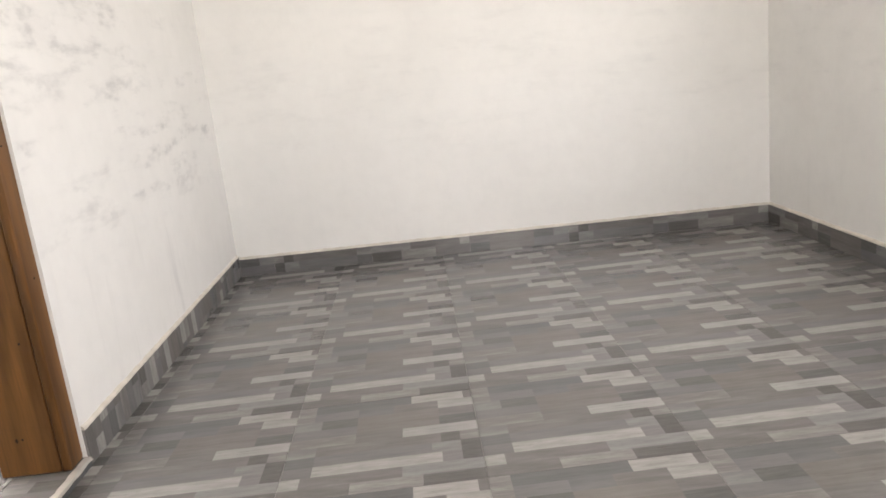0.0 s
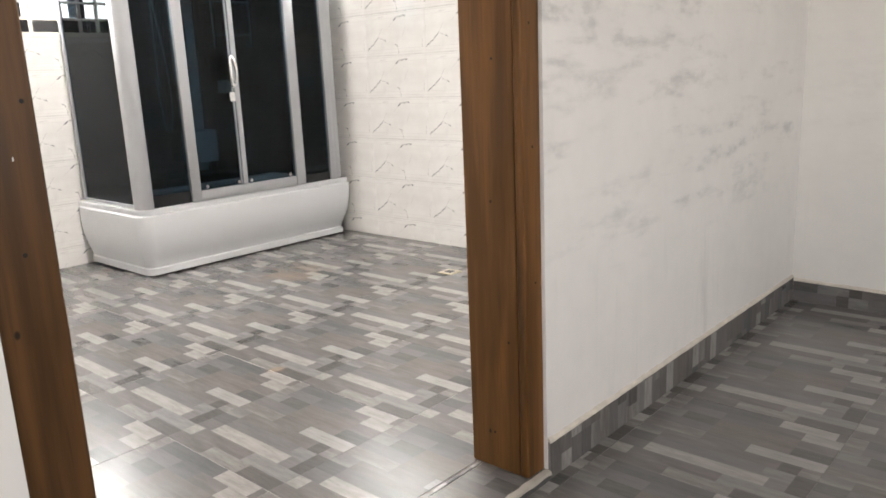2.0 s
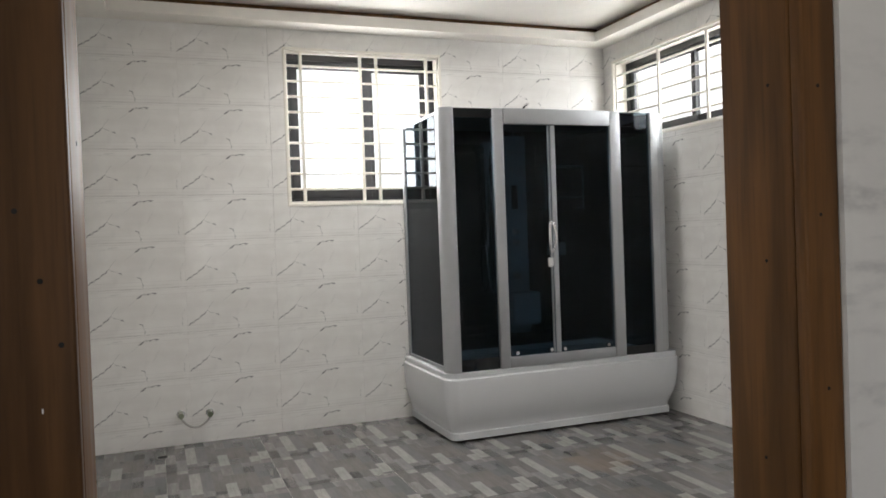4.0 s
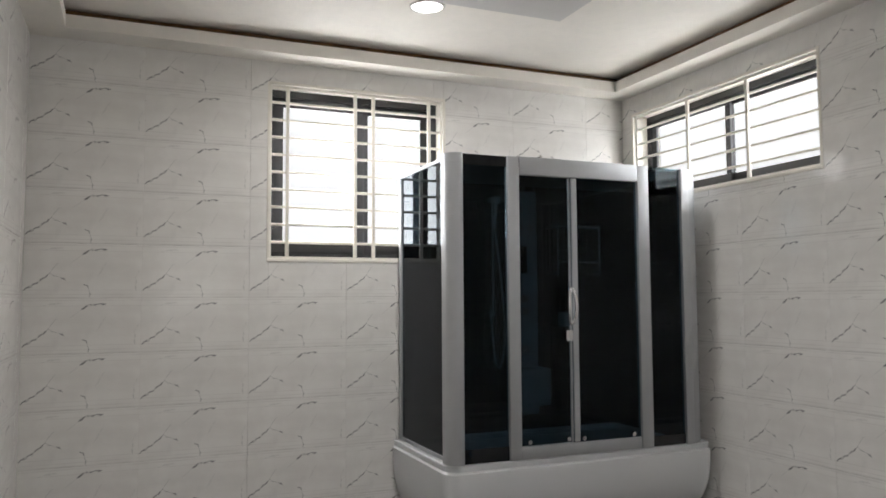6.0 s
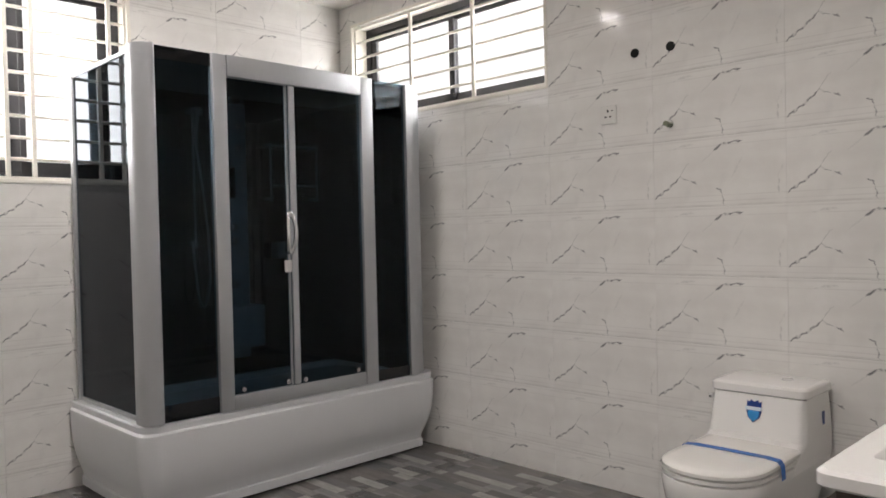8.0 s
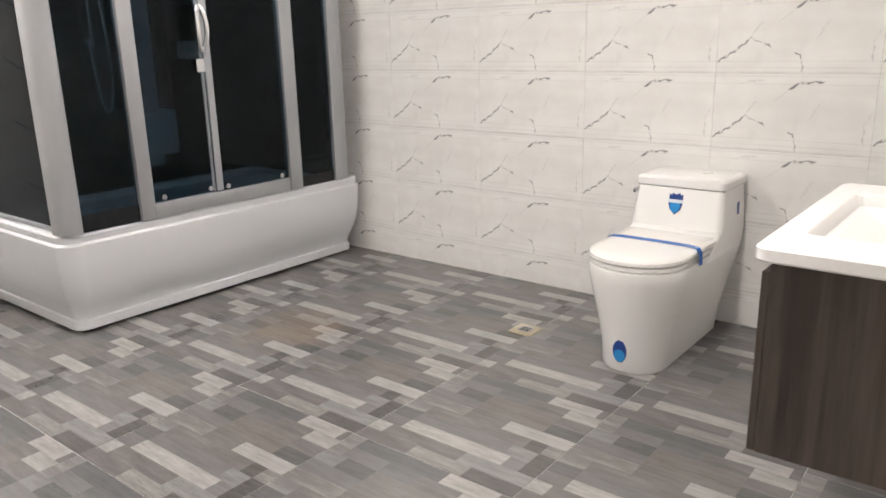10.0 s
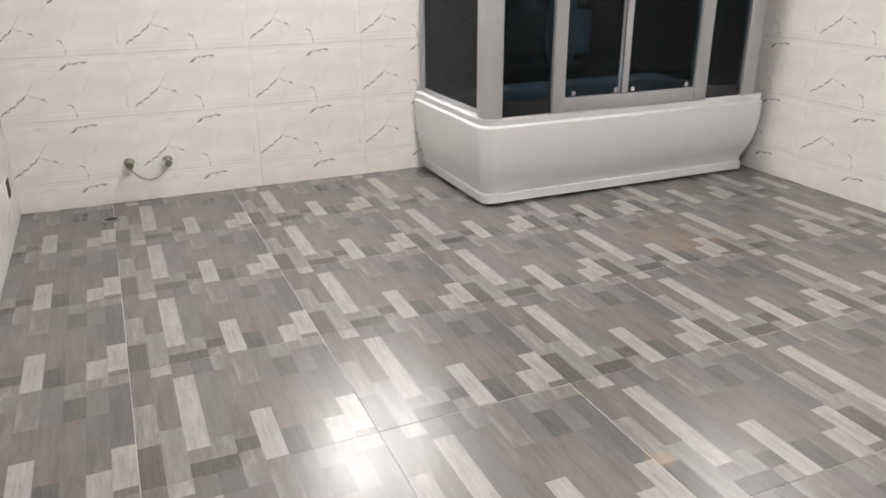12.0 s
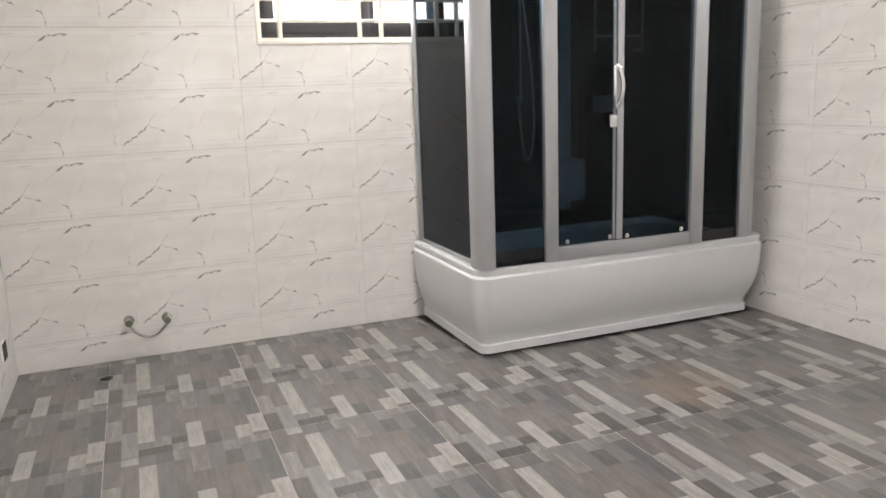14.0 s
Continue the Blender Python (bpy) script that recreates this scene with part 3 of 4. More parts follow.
basin = rim_out + [(0.449, inside(-0.03, 0.10)), (0.44, inside(0, 0.12)), (0.25, inside(0.05, 0.14)), (0.15, inside(0.09, 0.16)), (0.14, inside(0.14, 0.16))]
cpart("tub_rim", loft(basin, caps=False), ACRYLIC, tub, "white tub rim and hollow", smooth=True)
# black block stands for the shade in the slit under the skirt
cpart("plinth_gap", box(XW + 0.02, -4.735, 2.70, 4.30, 0.0, 0.013), BLACKHOLE, tub)

ZB, ZT = 0.449, 2.090


def post(y0, y1, x0=CX - 0.03, x1=CX + 0.012, z1=ZT, name="post"):
    return cpart(name, box(x0, x1, y0, y1, ZB, z1, 0.006, 2), ALU, smooth=True)


corner = loft([(z, rounded(CX - 0.10, CX + 0.014, 2.642, 2.727, (0.01, 0.07, 0.012, 0.01), 10)) for z in (ZB, ZT)])
cpart("corner_post", corner, ALU, label="rounded satin aluminium corner post", smooth=True)
post(2.992, 3.062)
post(3.845, 3.925)
post(4.165, 4.222)
cpart("wall_post", box(CX - 0.05, CX - 0.004, 4.224, 4.262, ZB, ZT, 0.004, 2), ALU, smooth=True)
cpart("wall_filler", box(XW + 0.02, CX - 0.03, 4.264, 4.30, ZB, ZT - 0.02, 0.004, 1), ALU)
post(2.665, 2.695, XW + 0.03, XW + 0.068, name="wall_post")
cpart("door_header", box(CX - 0.03, CX + 0.016, 3.064, 3.843, 1.992, ZT + 0.001, 0.005, 2), ALU, label="satin aluminium door header", smooth=True)
cpart("door_track", box(CX - 0.03, CX + 0.006, 3.064, 3.843, ZB, 0.515, 0.004, 2), ALU, label="aluminium bottom door track", smooth=True)
cpart("side_rail", box(XW + 0.068, CX - 0.09, 2.668, 2.690, ZT - 0.022, ZT - 0.004, 0.003, 1), ALU)
cpart("side_rail", box(XW + 0.068, CX - 0.09, 2.668, 2.690, ZB, ZB + 0.02, 0.003, 1), ALU)


def glass(name, b, mat=SMOKED, label="smoked glass panel"):
    g = cpart(name, box(*b), mat, label=label)
    return g


glass("side_panel", (XW + 0.06, CX - 0.095, 2.677, 2.682, ZB + 0.018, ZT - 0.02))
glass("fixed_panel", (CX - 0.012, CX - 0.007, 2.722, 2.996, ZB + 0.002, ZT - 0.002), FRONTGLASS)
glass("fixed_panel", (CX - 0.012, CX - 0.007, 3.921, 4.169, ZB + 0.002, ZT - 0.002), FRONTGLASS)
glass("back_strip", (CX - 0.010, CX - 0.0045, 2.724, 2.994, ZB + 0.002, ZB + 0.075), BLACKGLASS, "black printed band on the glass")
glass("back_strip", (CX - 0.010, CX - 0.0045, 3.923, 4.167, ZB + 0.002, ZB + 0.06), BLACKGLASS, "black printed band on the glass")
glass("back_strip", (CX - 0.010, CX - 0.0045, 2.724, 2.994, ZT - 0.06, ZT - 0.002), BLACKGLASS, "black printed band on the glass")
for y0, y1, x, stile in ((3.060, 3.425, CX - 0.022, 3.388), (3.395, 3.848, CX - 0.006, 3.398)):
    g = glass("sliding_door", (x - 0.0025, x + 0.0025, y0, y1, 0.516, 1.993), FRONTGLASS, label="sliding smoked glass door")
    cpart("door_stile", box(x - 0.008, x + 0.008, stile, stile + 0.036, 0.518, 1.990, 0.003, 1), ALU, g, smooth=True)
    for y in (y0 + 0.06, y1 - 0.06):
        roller = rod((x + 0.004, y, 0.535), (x + 0.016, y, 0.535), 0.012, 12)
        rod((x + 0.016, y, 0.535), (x + 0.021, y, 0.535), 0.006, 10, roller)
        cpart("roller", roller, CHROME, g, "chrome door roller", smooth=True)
# handle: an oval ring on two standoffs
hx, hy, hz = CX + 0.040, 3.370, 1.268
ring = [(hx + 0.012 * math.cos(2 * a), hy + 0.022 * math.cos(a), hz + 0.098 * math.sin(a)) for a in (math.tau * k / 28 for k in range(29))]
handle = cpart("handle", tube(ring, 0.0105, 12), CHROME, label="oval chrome door handle", smooth=True)
for z in (hz + 0.085, hz - 0.085):
    cpart("standoff", rod((CX - 0.004, hy, z), (hx + 0.004, hy, z), 0.008, 10), CHROME, handle, smooth=True)
cpart("handle_plate", box(CX - 0.004, CX + 0.008, 3.350, 3.392, 1.075, 1.135, 0.004, 2), CHROME, smooth=True)

# presumed roof added to darken the cabin, with a bent inlet pipe above it
cpart("roof", box(XW + 0.031, CX - 0.035, 2.70, 4.245, 2.070, 2.084, 0.004, 1), DARKFRAME, label="dark cabin roof panel, presumed, added to keep the inside dark")
pipe = [(XW + 0.075, 3.61, 2.02), (XW + 0.075, 3.61, 2.17)] + arc((XW + 0.075, 3.61, 2.18), (XW + 0.08, 3.612, 2.25), (XW + 0.15, 3.63, 2.262), 6)
cpart("inlet_pipe", tube(pipe, 0.011, 10), CHROME, label="bent chrome inlet pipe", smooth=True)

# inside: black glass walls, a blue-grey column with controls, riser shower, rack, rain head
cpart("back_panel", box(XW + 0.03, XW + 0.045, 3.02, 4.262, ZB + 0.001, 2.0695), BLACKGLASS, label="black glass back panel")
cpart("end_panel", box(XW + 0.046, CX - 0.055, 4.246, 4.262, ZB + 0.001, 2.0695), BLACKGLASS, label="black glass end panel")
cpart("back_panel", box(XW + 0.03, XW + 0.045, 2.70, 3.018, ZB + 0.001, 1.50), BLACKGLASS)
column = cpart("control_column", box(XW + 0.046, XW + 0.085, 3.46, 3.63, 0.55, 2.03, 0.012, 3), PANELGREY, label="blue-grey shower control column", smooth=True)
cpart("display", box(XW + 0.086, XW + 0.092, 3.50, 3.55, 1.48, 1.66, 0.003, 1), BLACKGLASS, column)
for z in (1.31, 1.23, 0.98):
    k = rod((XW + 0.085, 3.52, z), (XW + 0.12, 3.52, z), 0.024, 16)
    rod((XW + 0.12, 3.52, z), (XW + 0.14, 3.52, z), 0.016, 12, k)
    cpart("control_knob", k, FITTING, column, "chrome control knob", smooth=True)
for y, z in ((3.50, 1.90), (3.58, 1.90), (3.50, 1.78), (3.58, 1.78), (3.53, 0.80)):
    cpart("jet", rod((XW + 0.085, y, z), (XW + 0.094, y, z), 0.013, 14), FITTING, column, smooth=True)
cpart("shelf_seat", box(XW + 0.046, XW + 0.20, 3.44, 3.66, 0.62, 0.86, 0.02, 3), PANELGREY, column, smooth=True)
riser = cpart("shower_riser", rod((XW + 0.10, 3.29, 1.20), (XW + 0.10, 3.29, 1.98), 0.0065, 10), FITTING, label="chrome shower riser rail", smooth=True)
for z in (1.22, 1.96):
    cpart("bracket", rod((XW + 0.045, 3.29, z), (XW + 0.105, 3.29, z), 0.014, 10), FITTING, riser, smooth=True)
headset = rod((XW + 0.13, 3.29, 1.78), (XW + 0.16, 3.29, 1.95), 0.008, 10, None, 0.011)
rod((XW + 0.15, 3.29, 1.955), (XW + 0.180, 3.29, 1.947), 0.024, 16, headset)
cpart("shower_handset", headset, FITTING, riser, smooth=True)
hose = tube(arc((XW + 0.13, 3.29, 1.78), (XW + 0.16, 3.36, 1.2), (XW + 0.13, 3.35, 0.98), 14) + arc((XW + 0.13, 3.347, 0.96), (XW + 0.13, 3.31, 0.78), (XW + 0.12, 3.285, 0.95), 12) + arc((XW + 0.12, 3.284, 0.97), (XW + 0.11, 3.27, 1.15), (XW + 0.08, 3.283, 1.24), 8), 0.0065, 8)
cpart("shower_hose", hose, FITTING, riser, "silver flexible shower hose", smooth=True)
rack = cpart("towel_rack", tube([(XW + 0.12, 3.77, 1.82), (XW + 0.12, 3.77, 1.46)], 0.006), FITTING, label="chrome towel rack", smooth=True)
for a, b in (((3.77, 1.80), (4.10, 1.80)), ((4.10, 1.82), (4.10, 1.46)), ((3.77, 1.56), (4.10, 1.56))):
    cpart("rail", tube([(XW + 0.12, a[0], a[1]), (XW + 0.12, b[0], b[1])], 0.0055), FITTING, rack, smooth=True)
for y, z in ((3.77, 1.80), (4.10, 1.80), (3.77, 1.48), (4.10, 1.48)):
    cpart("bracket", rod((XW + 0.045, y, z), (XW + 0.122, y, z), 0.009, 8), FITTING, rack, smooth=True)
cpart("soap_dish", box(XW + 0.046, XW + 0.13, 3.80, 3.93, 1.12, 1.22, 0.015, 3), FITTING, label="chrome soap tray", smooth=True)
cpart("rain_arm", tube(arc((XW + 0.06, 3.54, 2.00), (XW + 0.06, 3.54, 2.22), (XW + 0.34, 3.54, 2.175), 12), 0.010), FITTING, label="chrome rain shower arm", smooth=True)
cpart("rain_head", rod((XW + 0.34, 3.54, 2.125), (XW + 0.34, 3.54, 2.16), 0.06, 20, None, 0.03), FITTING, smooth=True)

# ---- one-piece toilet ----
TX, TB, TFY = -2.672, YN - 0.02, 3.665     # centre line, back, front
toilet = empty("toilet", (TX, 4.05, 0))
tagged(toilet, "new white one-piece ceramic toilet with blue tape and stickers", "toilet")
TOFF = Matrix.Translation((-TX, -4.05, 0))


def tpart(name, bm, mat, parent=toilet, label="", smooth=True):
    bm.transform(TOFF)
    return part(name, bm, mat, parent, label, smooth)


def bowl_line(half, front, back, nose):
    """A plan that is square at the back and round at the front."""
    pts = [(TX - half, back), (TX - half, back - (back - front - nose) * 0.5)]
    for k in range(17):
        a = math.pi + math.pi * k / 16
        s = math.copysign(abs(math.sin(a)) ** 0.85, math.sin(a))
        pts.append((TX + half * math.cos(a), front + nose + nose * s))
    pts += [(TX + half, back - (back - front - nose) * 0.5), (TX + half, back)]
    return list(reversed(pts))


body = [(0.0, bowl_line(0.118, TFY + 0.012, 4.29, 0.13)), (0.012, bowl_line(0.121, TFY + 0.006, 4.292, 0.13)), (0.10, bowl_line(0.128, TFY, 4.31, 0.14)), (0.20, bowl_line(0.145, TFY - 0.018, 4.335, 0.155)),
        (0.29, bowl_line(0.165, TFY - 0.04, 4.35, 0.175)), (0.35, bowl_line(0.178, TFY - 0.052, 4.36, 0.19)), (0.385, bowl_line(0.182, TFY - 0.057, 4.362, 0.195)), (0.398, bowl_line(0.180, TFY - 0.055, 4.362, 0.195)), (0.402, bowl_line(0.172, TFY - 0.047, 4.358, 0.19))]
tpart("bowl", loft(body), CERAMIC, label="white skirted ceramic bowl")
tank_front = lambda z: 4.085 + (z - 0.40) * 0.20 + max(0, 0.46 - z) * -1.4
tank = [(z, rounded(TX - h, TX + h, tank_front(z), TB, (0.03, 0.03, 0.012, 0.012), 5)) for z, h in ((0.37, 0.181), (0.40, 0.183), (0.42, 0.184), (0.46, 0.184), (0.52, 0.182), (0.58, 0.176), (0.612, 0.173))]
tank_ob = tpart("tank", loft(tank), CERAMIC, label="sloping ceramic cistern")
tpart("tank_seam", box(TX - 0.172, TX + 0.172, 4.140, TB - 0.004, 0.611, 0.6155), BLACKHOLE, tank_ob)
lid = [(z, rounded(TX - 0.182 + d, TX + 0.182 - d, 4.124 + d, TB + 0.002 - d, (0.03, 0.03, 0.012, 0.012), 5)) for z, d in ((0.6155, 0.003), (0.619, 0), (0.644, 0.0), (0.652, 0.006), (0.655, 0.02))]
tank_lid = tpart("tank_lid", loft(lid), CERAMIC, tank_ob, "ceramic cistern lid")
button = rod((TX + 0.06, 4.27, 0.654), (TX + 0.06, 4.27, 0.660), 0.022, 20)
tpart("flush_button", button, CHROME, tank_lid, "chrome flush button")
lever = rod((TX - 0.172, 4.21, 0.578), (TX - 0.20, 4.21, 0.578), 0.012, 12)
box(TX - 0.208, TX - 0.196, 4.165, 4.222, 0.569, 0.587, 0.004, 2, lever)
tpart("flush_lever", lever, CHROME, tank_ob, "chrome side flush lever")


def seat_line(d):
    return bowl_line(0.180 - d, TFY - 0.055 + d, 4.105 - d, 0.192 - d)


tpart("seat", loft([(0.404, seat_line(0.006)), (0.407, seat_line(0.001)), (0.418, seat_line(0.001)), (0.421, seat_line(0.006))]), WHITEPLASTIC, label="white plastic seat ring")
lid_ob = tpart("seat_lid", loft([(0.424, seat_line(0.005)), (0.427, seat_line(0)), (0.438, seat_line(0.001)), (0.446, seat_line(0.012)), (0.449, seat_line(0.04)), (0.4505, seat_line(0.09))]), WHITEPLASTIC, label="closed white plastic seat lid")
# blue tape over the lid, hanging at one side
tape = bmesh.new()
ty = 3.90
sect = [(TX - 0.190, 0.405), (TX - 0.1835, 0.43), (TX - 0.172, 0.4475), (TX - 0.13, 0.4515), (TX, 0.4525), (TX + 0.13, 0.4515), (TX + 0.172, 0.4475), (TX + 0.1835, 0.43), (TX + 0.1865, 0.385)]
rings = []
for x, z in sect:
    rings.append([tape.verts.new((x, ty - 0.018, z)), tape.verts.new((x, ty + 0.018, z)), tape.verts.new((x, ty + 0.018, z + 0.001)), tape.verts.new((x, ty - 0.018, z + 0.001))])
skin(tape, rings)
tpart("tape", tape, BLUETAPE, lid_ob, "strip of blue packing tape", smooth=False)


def sticker(name, pts, mat, origin, xdir, up, parent, label="", lift=0.002):
    """A flat printed label: an outline on a plane, with a hair of thickness."""
    bm = bmesh.new()
    o, x, u = Vector(origin), Vector(xdir).normalized(), Vector(up).normalized()
    nrm = x.cross(u)
    ring0 = [bm.verts.new(o + x * a + u * b) for a, b in pts]
    ring1 = [bm.verts.new(o + x * a + u * b + nrm * lift) for a, b in pts]
    skin(bm, [ring0, ring1])
    return tpart(name, bm, mat, parent, label, smooth=False)


up = (0, 0.2, 1)
shield = [(-0.027, 0.036), (-0.019, 0.031), (-0.013, 0.040), (0.0, 0.033), (0.013, 0.040), (0.019, 0.031), (0.027, 0.036), (0.028, -0.004), (0.021, -0.026), (0.0, -0.045), (-0.021, -0.026), (-0.028, -0.004)]
so = (TX - 0.005, tank_front(0.555) - 0.001, 0.555)
sticker("shield_sticker", shield, DARKBLUE, so, (1, 0, 0), up, tank_ob, "blue shield-shaped sticker")
sticker("shield_face", [(a * 0.72, b * 0.62 - 0.012) for a, b in shield], CYAN, (so[0], so[1] - 0.0022, so[2]), (1, 0, 0), up, tank_ob)
sticker("shield_band", [(-0.030, -0.006), (0.030, -0.006), (0.030, 0.007), (-0.030, 0.007)], PALE, (so[0], so[1] - 0.0045, so[2] + 0.008), (1, 0, 0), up, tank_ob)
oval = [(0.027 * math.cos(k * math.tau / 24), 0.044 * math.sin(k * math.tau / 24)) for k in range(24)]
oo = Vector((TX - 0.005, TFY - 0.001, 0.085))
sticker("oval_sticker", oval, DARKBLUE, oo, (1, 0, 0), (0, -0.06, 1), toilet, "dark blue oval sticker")
sticker("oval_face", [(a * 0.8, b * 0.55 - 0.016) for a, b in oval], CYAN, oo + Vector((0, -0.0022, 0)), (1, 0, 0), (0, -0.06, 1), toilet)
sticker("side_sticker", [(-0.012, -0.025), (0.012, -0.025), (0.012, 0.025), (-0.012, 0.025)], DARKBLUE, (TX + 0.181, 4.29, 0.525), (0, 1, 0), (0, 0, 1), tank_ob, "small blue sticker")

# ---- wall-hung vanity ----
VX0, VX1, VY0, VY1, VZ = -1.982, XB - 0.001, 2.735, 3.495, 0.804
vanity = empty("vanity", (VX1, (VY0 + VY1) / 2, 0.36))
tagged(vanity, "wall-hung vanity with dark wood-grain cabinet and white basin top", "vanity")
VOFF = Matrix.Translation((-VX1, -(VY0 + VY1) / 2, -0.36))


def vpart(name, bm, mat, parent=vanity, label="", smooth=False):
    bm.transform(VOFF)
    return part(name, bm, mat, parent, label, smooth)


vpart("cabinet", box(VX0 + 0.030, VX1, VY0 + 0.03, VY1 - 0.03, 0.353, VZ - 0.040, 0.002, 1), WENGE, label="dark brown wood-grain cabinet box")
for y0, y1 in ((VY0 + 0.03, (VY0 + VY1) / 2 - 0.002), ((VY0 + VY1) / 2 + 0.002, VY1 - 0.03)):
    vpart("cabinet_door", box(VX0 + 0.014, VX0 + 0.0295, y0, y1, 0.355, VZ - 0.06, 0.002, 1), WENGE)
# black strip stands for the shade in the gap below the basin top
vpart("shadow_strip", box(VX0 + 0.05, VX1, VY0 + 0.045, VY1 - 0.045, VZ - 0.0395, VZ - 0.036), BLACKHOLE)
r4 = lambda r: (r, 0.004, 0.004, r)
top = [(z, rounded(VX0 + d, VX1, VY0 + d, VY1 - d, r4(0.03), 6)) for z, d in ((VZ - 0.035, 0.005), (VZ - 0.030, 0), (VZ - 0.008, 0), (VZ, 0.008))]
bas = [(z, rounded(VX0 + 0.062 + d, VX1 - 0.07 - d, VY0 + 0.13 + d, VY1 - 0.13 - d, (0.02,) * 4, 6)) for z, d in ((VZ, 0.0), (VZ - 0.006, 0.006), (VZ - 0.03, 0.012))]
bas += [(VZ - 0.0345, rounded(VX0 + 0.09, VX1 - 0.10, VY0 + 0.16, VY1 - 0.16, (0.02,) * 4, 6))]
vpart("basin_top", loft(top + bas), CERAMIC, label="white ceramic basin top", smooth=True)

# ---- fittings ----
def valve(x, y, z, nrm, name, label):
    """An angle valve: wall rose, body, outlet and cap."""
    ob = empty(name, (x, y, z))
    tagged(ob, label, "valve")
    n = Vector(nrm)
    part("wall_rose", rod((0, 0, 0), n * 0.006, 0.026, 20), CHROME, ob, smooth=True)
    bm = rod(n * 0.006, n * 0.05, 0.013, 12)
    rod(n * 0.032 - Vector((0, 0, 0.024)), n * 0.032 + Vector((0, 0, 0.012)), 0.010, 10, bm)
    part("valve_body", bm, BRASS, ob, smooth=True)
    part("valve_cap", rod(n * 0.05, n * 0.068, 0.018, 10), BRASS, ob, "dull green-brass cap", smooth=True)
    return ob


valve(XW, 1.10, 0.20, (1, 0, 0), "angle_valve", "small capped angle valve on the tiled wall")
valve(XW, 1.28, 0.193, (1, 0, 0), "angle_valve", "small capped angle valve on the tiled wall")
hose_ob = part("connecting_hose", tube(arc((XW + 0.03, 1.10, 0.176), (XW + 0.045, 1.18, 0.055), (XW + 0.03, 1.28, 0.168), 16), 0.0065), BRAID, smooth=True)
tagged(hose_ob, "thin silver flexible hose looped between two valves", "hose")


def disc_hole(name, centre, nrm, r, label, ring=None, category="pipe hole"):
    ob = empty(name, centre)
    tagged(ob, label, category)
    n = Vector(nrm)
    part("hole", rod((0, 0, 0), n * 0.0035, r, 24), BLACKHOLE, ob)
    if ring:
        bm = bmesh.new()
        side = n.orthogonal().normalized()
        up_ = n.cross(side)
        loops = [[bm.verts.new(n * h + q * (math.cos(k * math.tau / 24) * side + math.sin(k * math.tau / 24) * up_)) for k in range(24)] for h, q in ((0, r + 0.007), (0.003, r + 0.006), (0.004, r), (0.0, r - 0.002))]
        skin(bm, loops, caps=False)
        part("rim", bm, ring, ob, smooth=True)
    return ob


disc_hole("floor_outlet", (-5.28, 0.978, 0.0), (0, 0, 1), 0.032, "open round drain pipe end in the floor", GROUTGREY)
disc_hole("pipe_hole", (-3.326, YN, 2.055), (0, -1, 0), 0.021, "round dark pipe hole in the tiles")
disc_hole("pipe_hole", (-3.148, YN, 2.053), (0, -1, 0), 0.021, "round dark pipe hole in the tiles")
stub = valve(-3.155, YN, 1.71, (0, -1, 0), "water_point", "short dark metal water point on the tiled wall")
stub.scale = (0.65, 0.65, 0.65)
socket = empty("shaver_socket", (-3.47, YN, 1.79))
tagged(socket, "square white plastic wall socket", "socket")
part("plate", box(-0.043, 0.043, -0.010, 0.0, -0.043, 0.043, 0.004, 2), WHITEPLASTIC, socket, smooth=True)
for x, z, w, h in ((0, 0.017, 0.004, 0.006), (-0.012, -0.010, 0.005, 0.003), (0.012, -0.010, 0.005, 0.003), (0.022, 0.018, 0.004, 0.002)):
    part("pin_hole", box(x - w, x + w, -0.0115, -0.0085, z - h, z + h), BLACKHOLE, socket)
drain = empty("floor_drain", (-3.183, 3.825, 0.0))
tagged(drain, "square yellowed steel floor drain", "floor drain")
part("plate", box(-0.055, 0.055, -0.055, 0.055, 0, 0.004, 0.002, 1), STEELDRAIN, drain)
part("grate", rod((0, 0, 0.0035), (0, 0, 0.006), 0.034, 20), CHROME, drain, "round grate")
for k in range(5):
    part("slot", box(-0.022, 0.022, -0.021 + 0.0095 * k, -0.017 + 0.0095 * k, 0.0055, 0.0066), BLACKHOLE, drain)
# south wall: a shallow outlet and a tap
outlet = empty("wall_outlet", (-5.235, YS, 0.217))
tagged(outlet, "narrow dark wall outlet with a pale cover edge", "outlet")
part("cover", box(-0.05, 0.05, 0, 0.010, -0.044, 0.044, 0.003, 1), WHITEPLASTIC, outlet)
part("opening", box(-0.044, 0.044, 0.009, 0.0125, -0.038, 0.038), BLACKHOLE, outlet)
tap = empty("wall_tap", (-3.84, YS, 0.205))
tap.scale = (0.75, 0.75, 0.75)
tagged(tap, "small brass bib tap low on the tiled wall", "tap")
part("wall_rose", rod((0, 0, 0), (0, 0.006, 0), 0.022, 16), CHROME, tap, smooth=True)
bm = rod((0, 0.006, 0), (0, 0.06, 0), 0.010, 12)
tube(arc((0, 0.055, 0), (0, 0.085, 0.002), (0, 0.085, -0.035), 8), 0.009, 10, bm)
part("tap_body", bm, BRASS, tap, smooth=True)
bm = rod((0, 0.045, 0.005), (0, 0.045, 0.03), 0.006, 10)
box(-0.025, 0.025, 0.039, 0.051, 0.028, 0.036, 0.003, 1, bm)
part("tap_lever", bm, BRASS, tap, smooth=True)

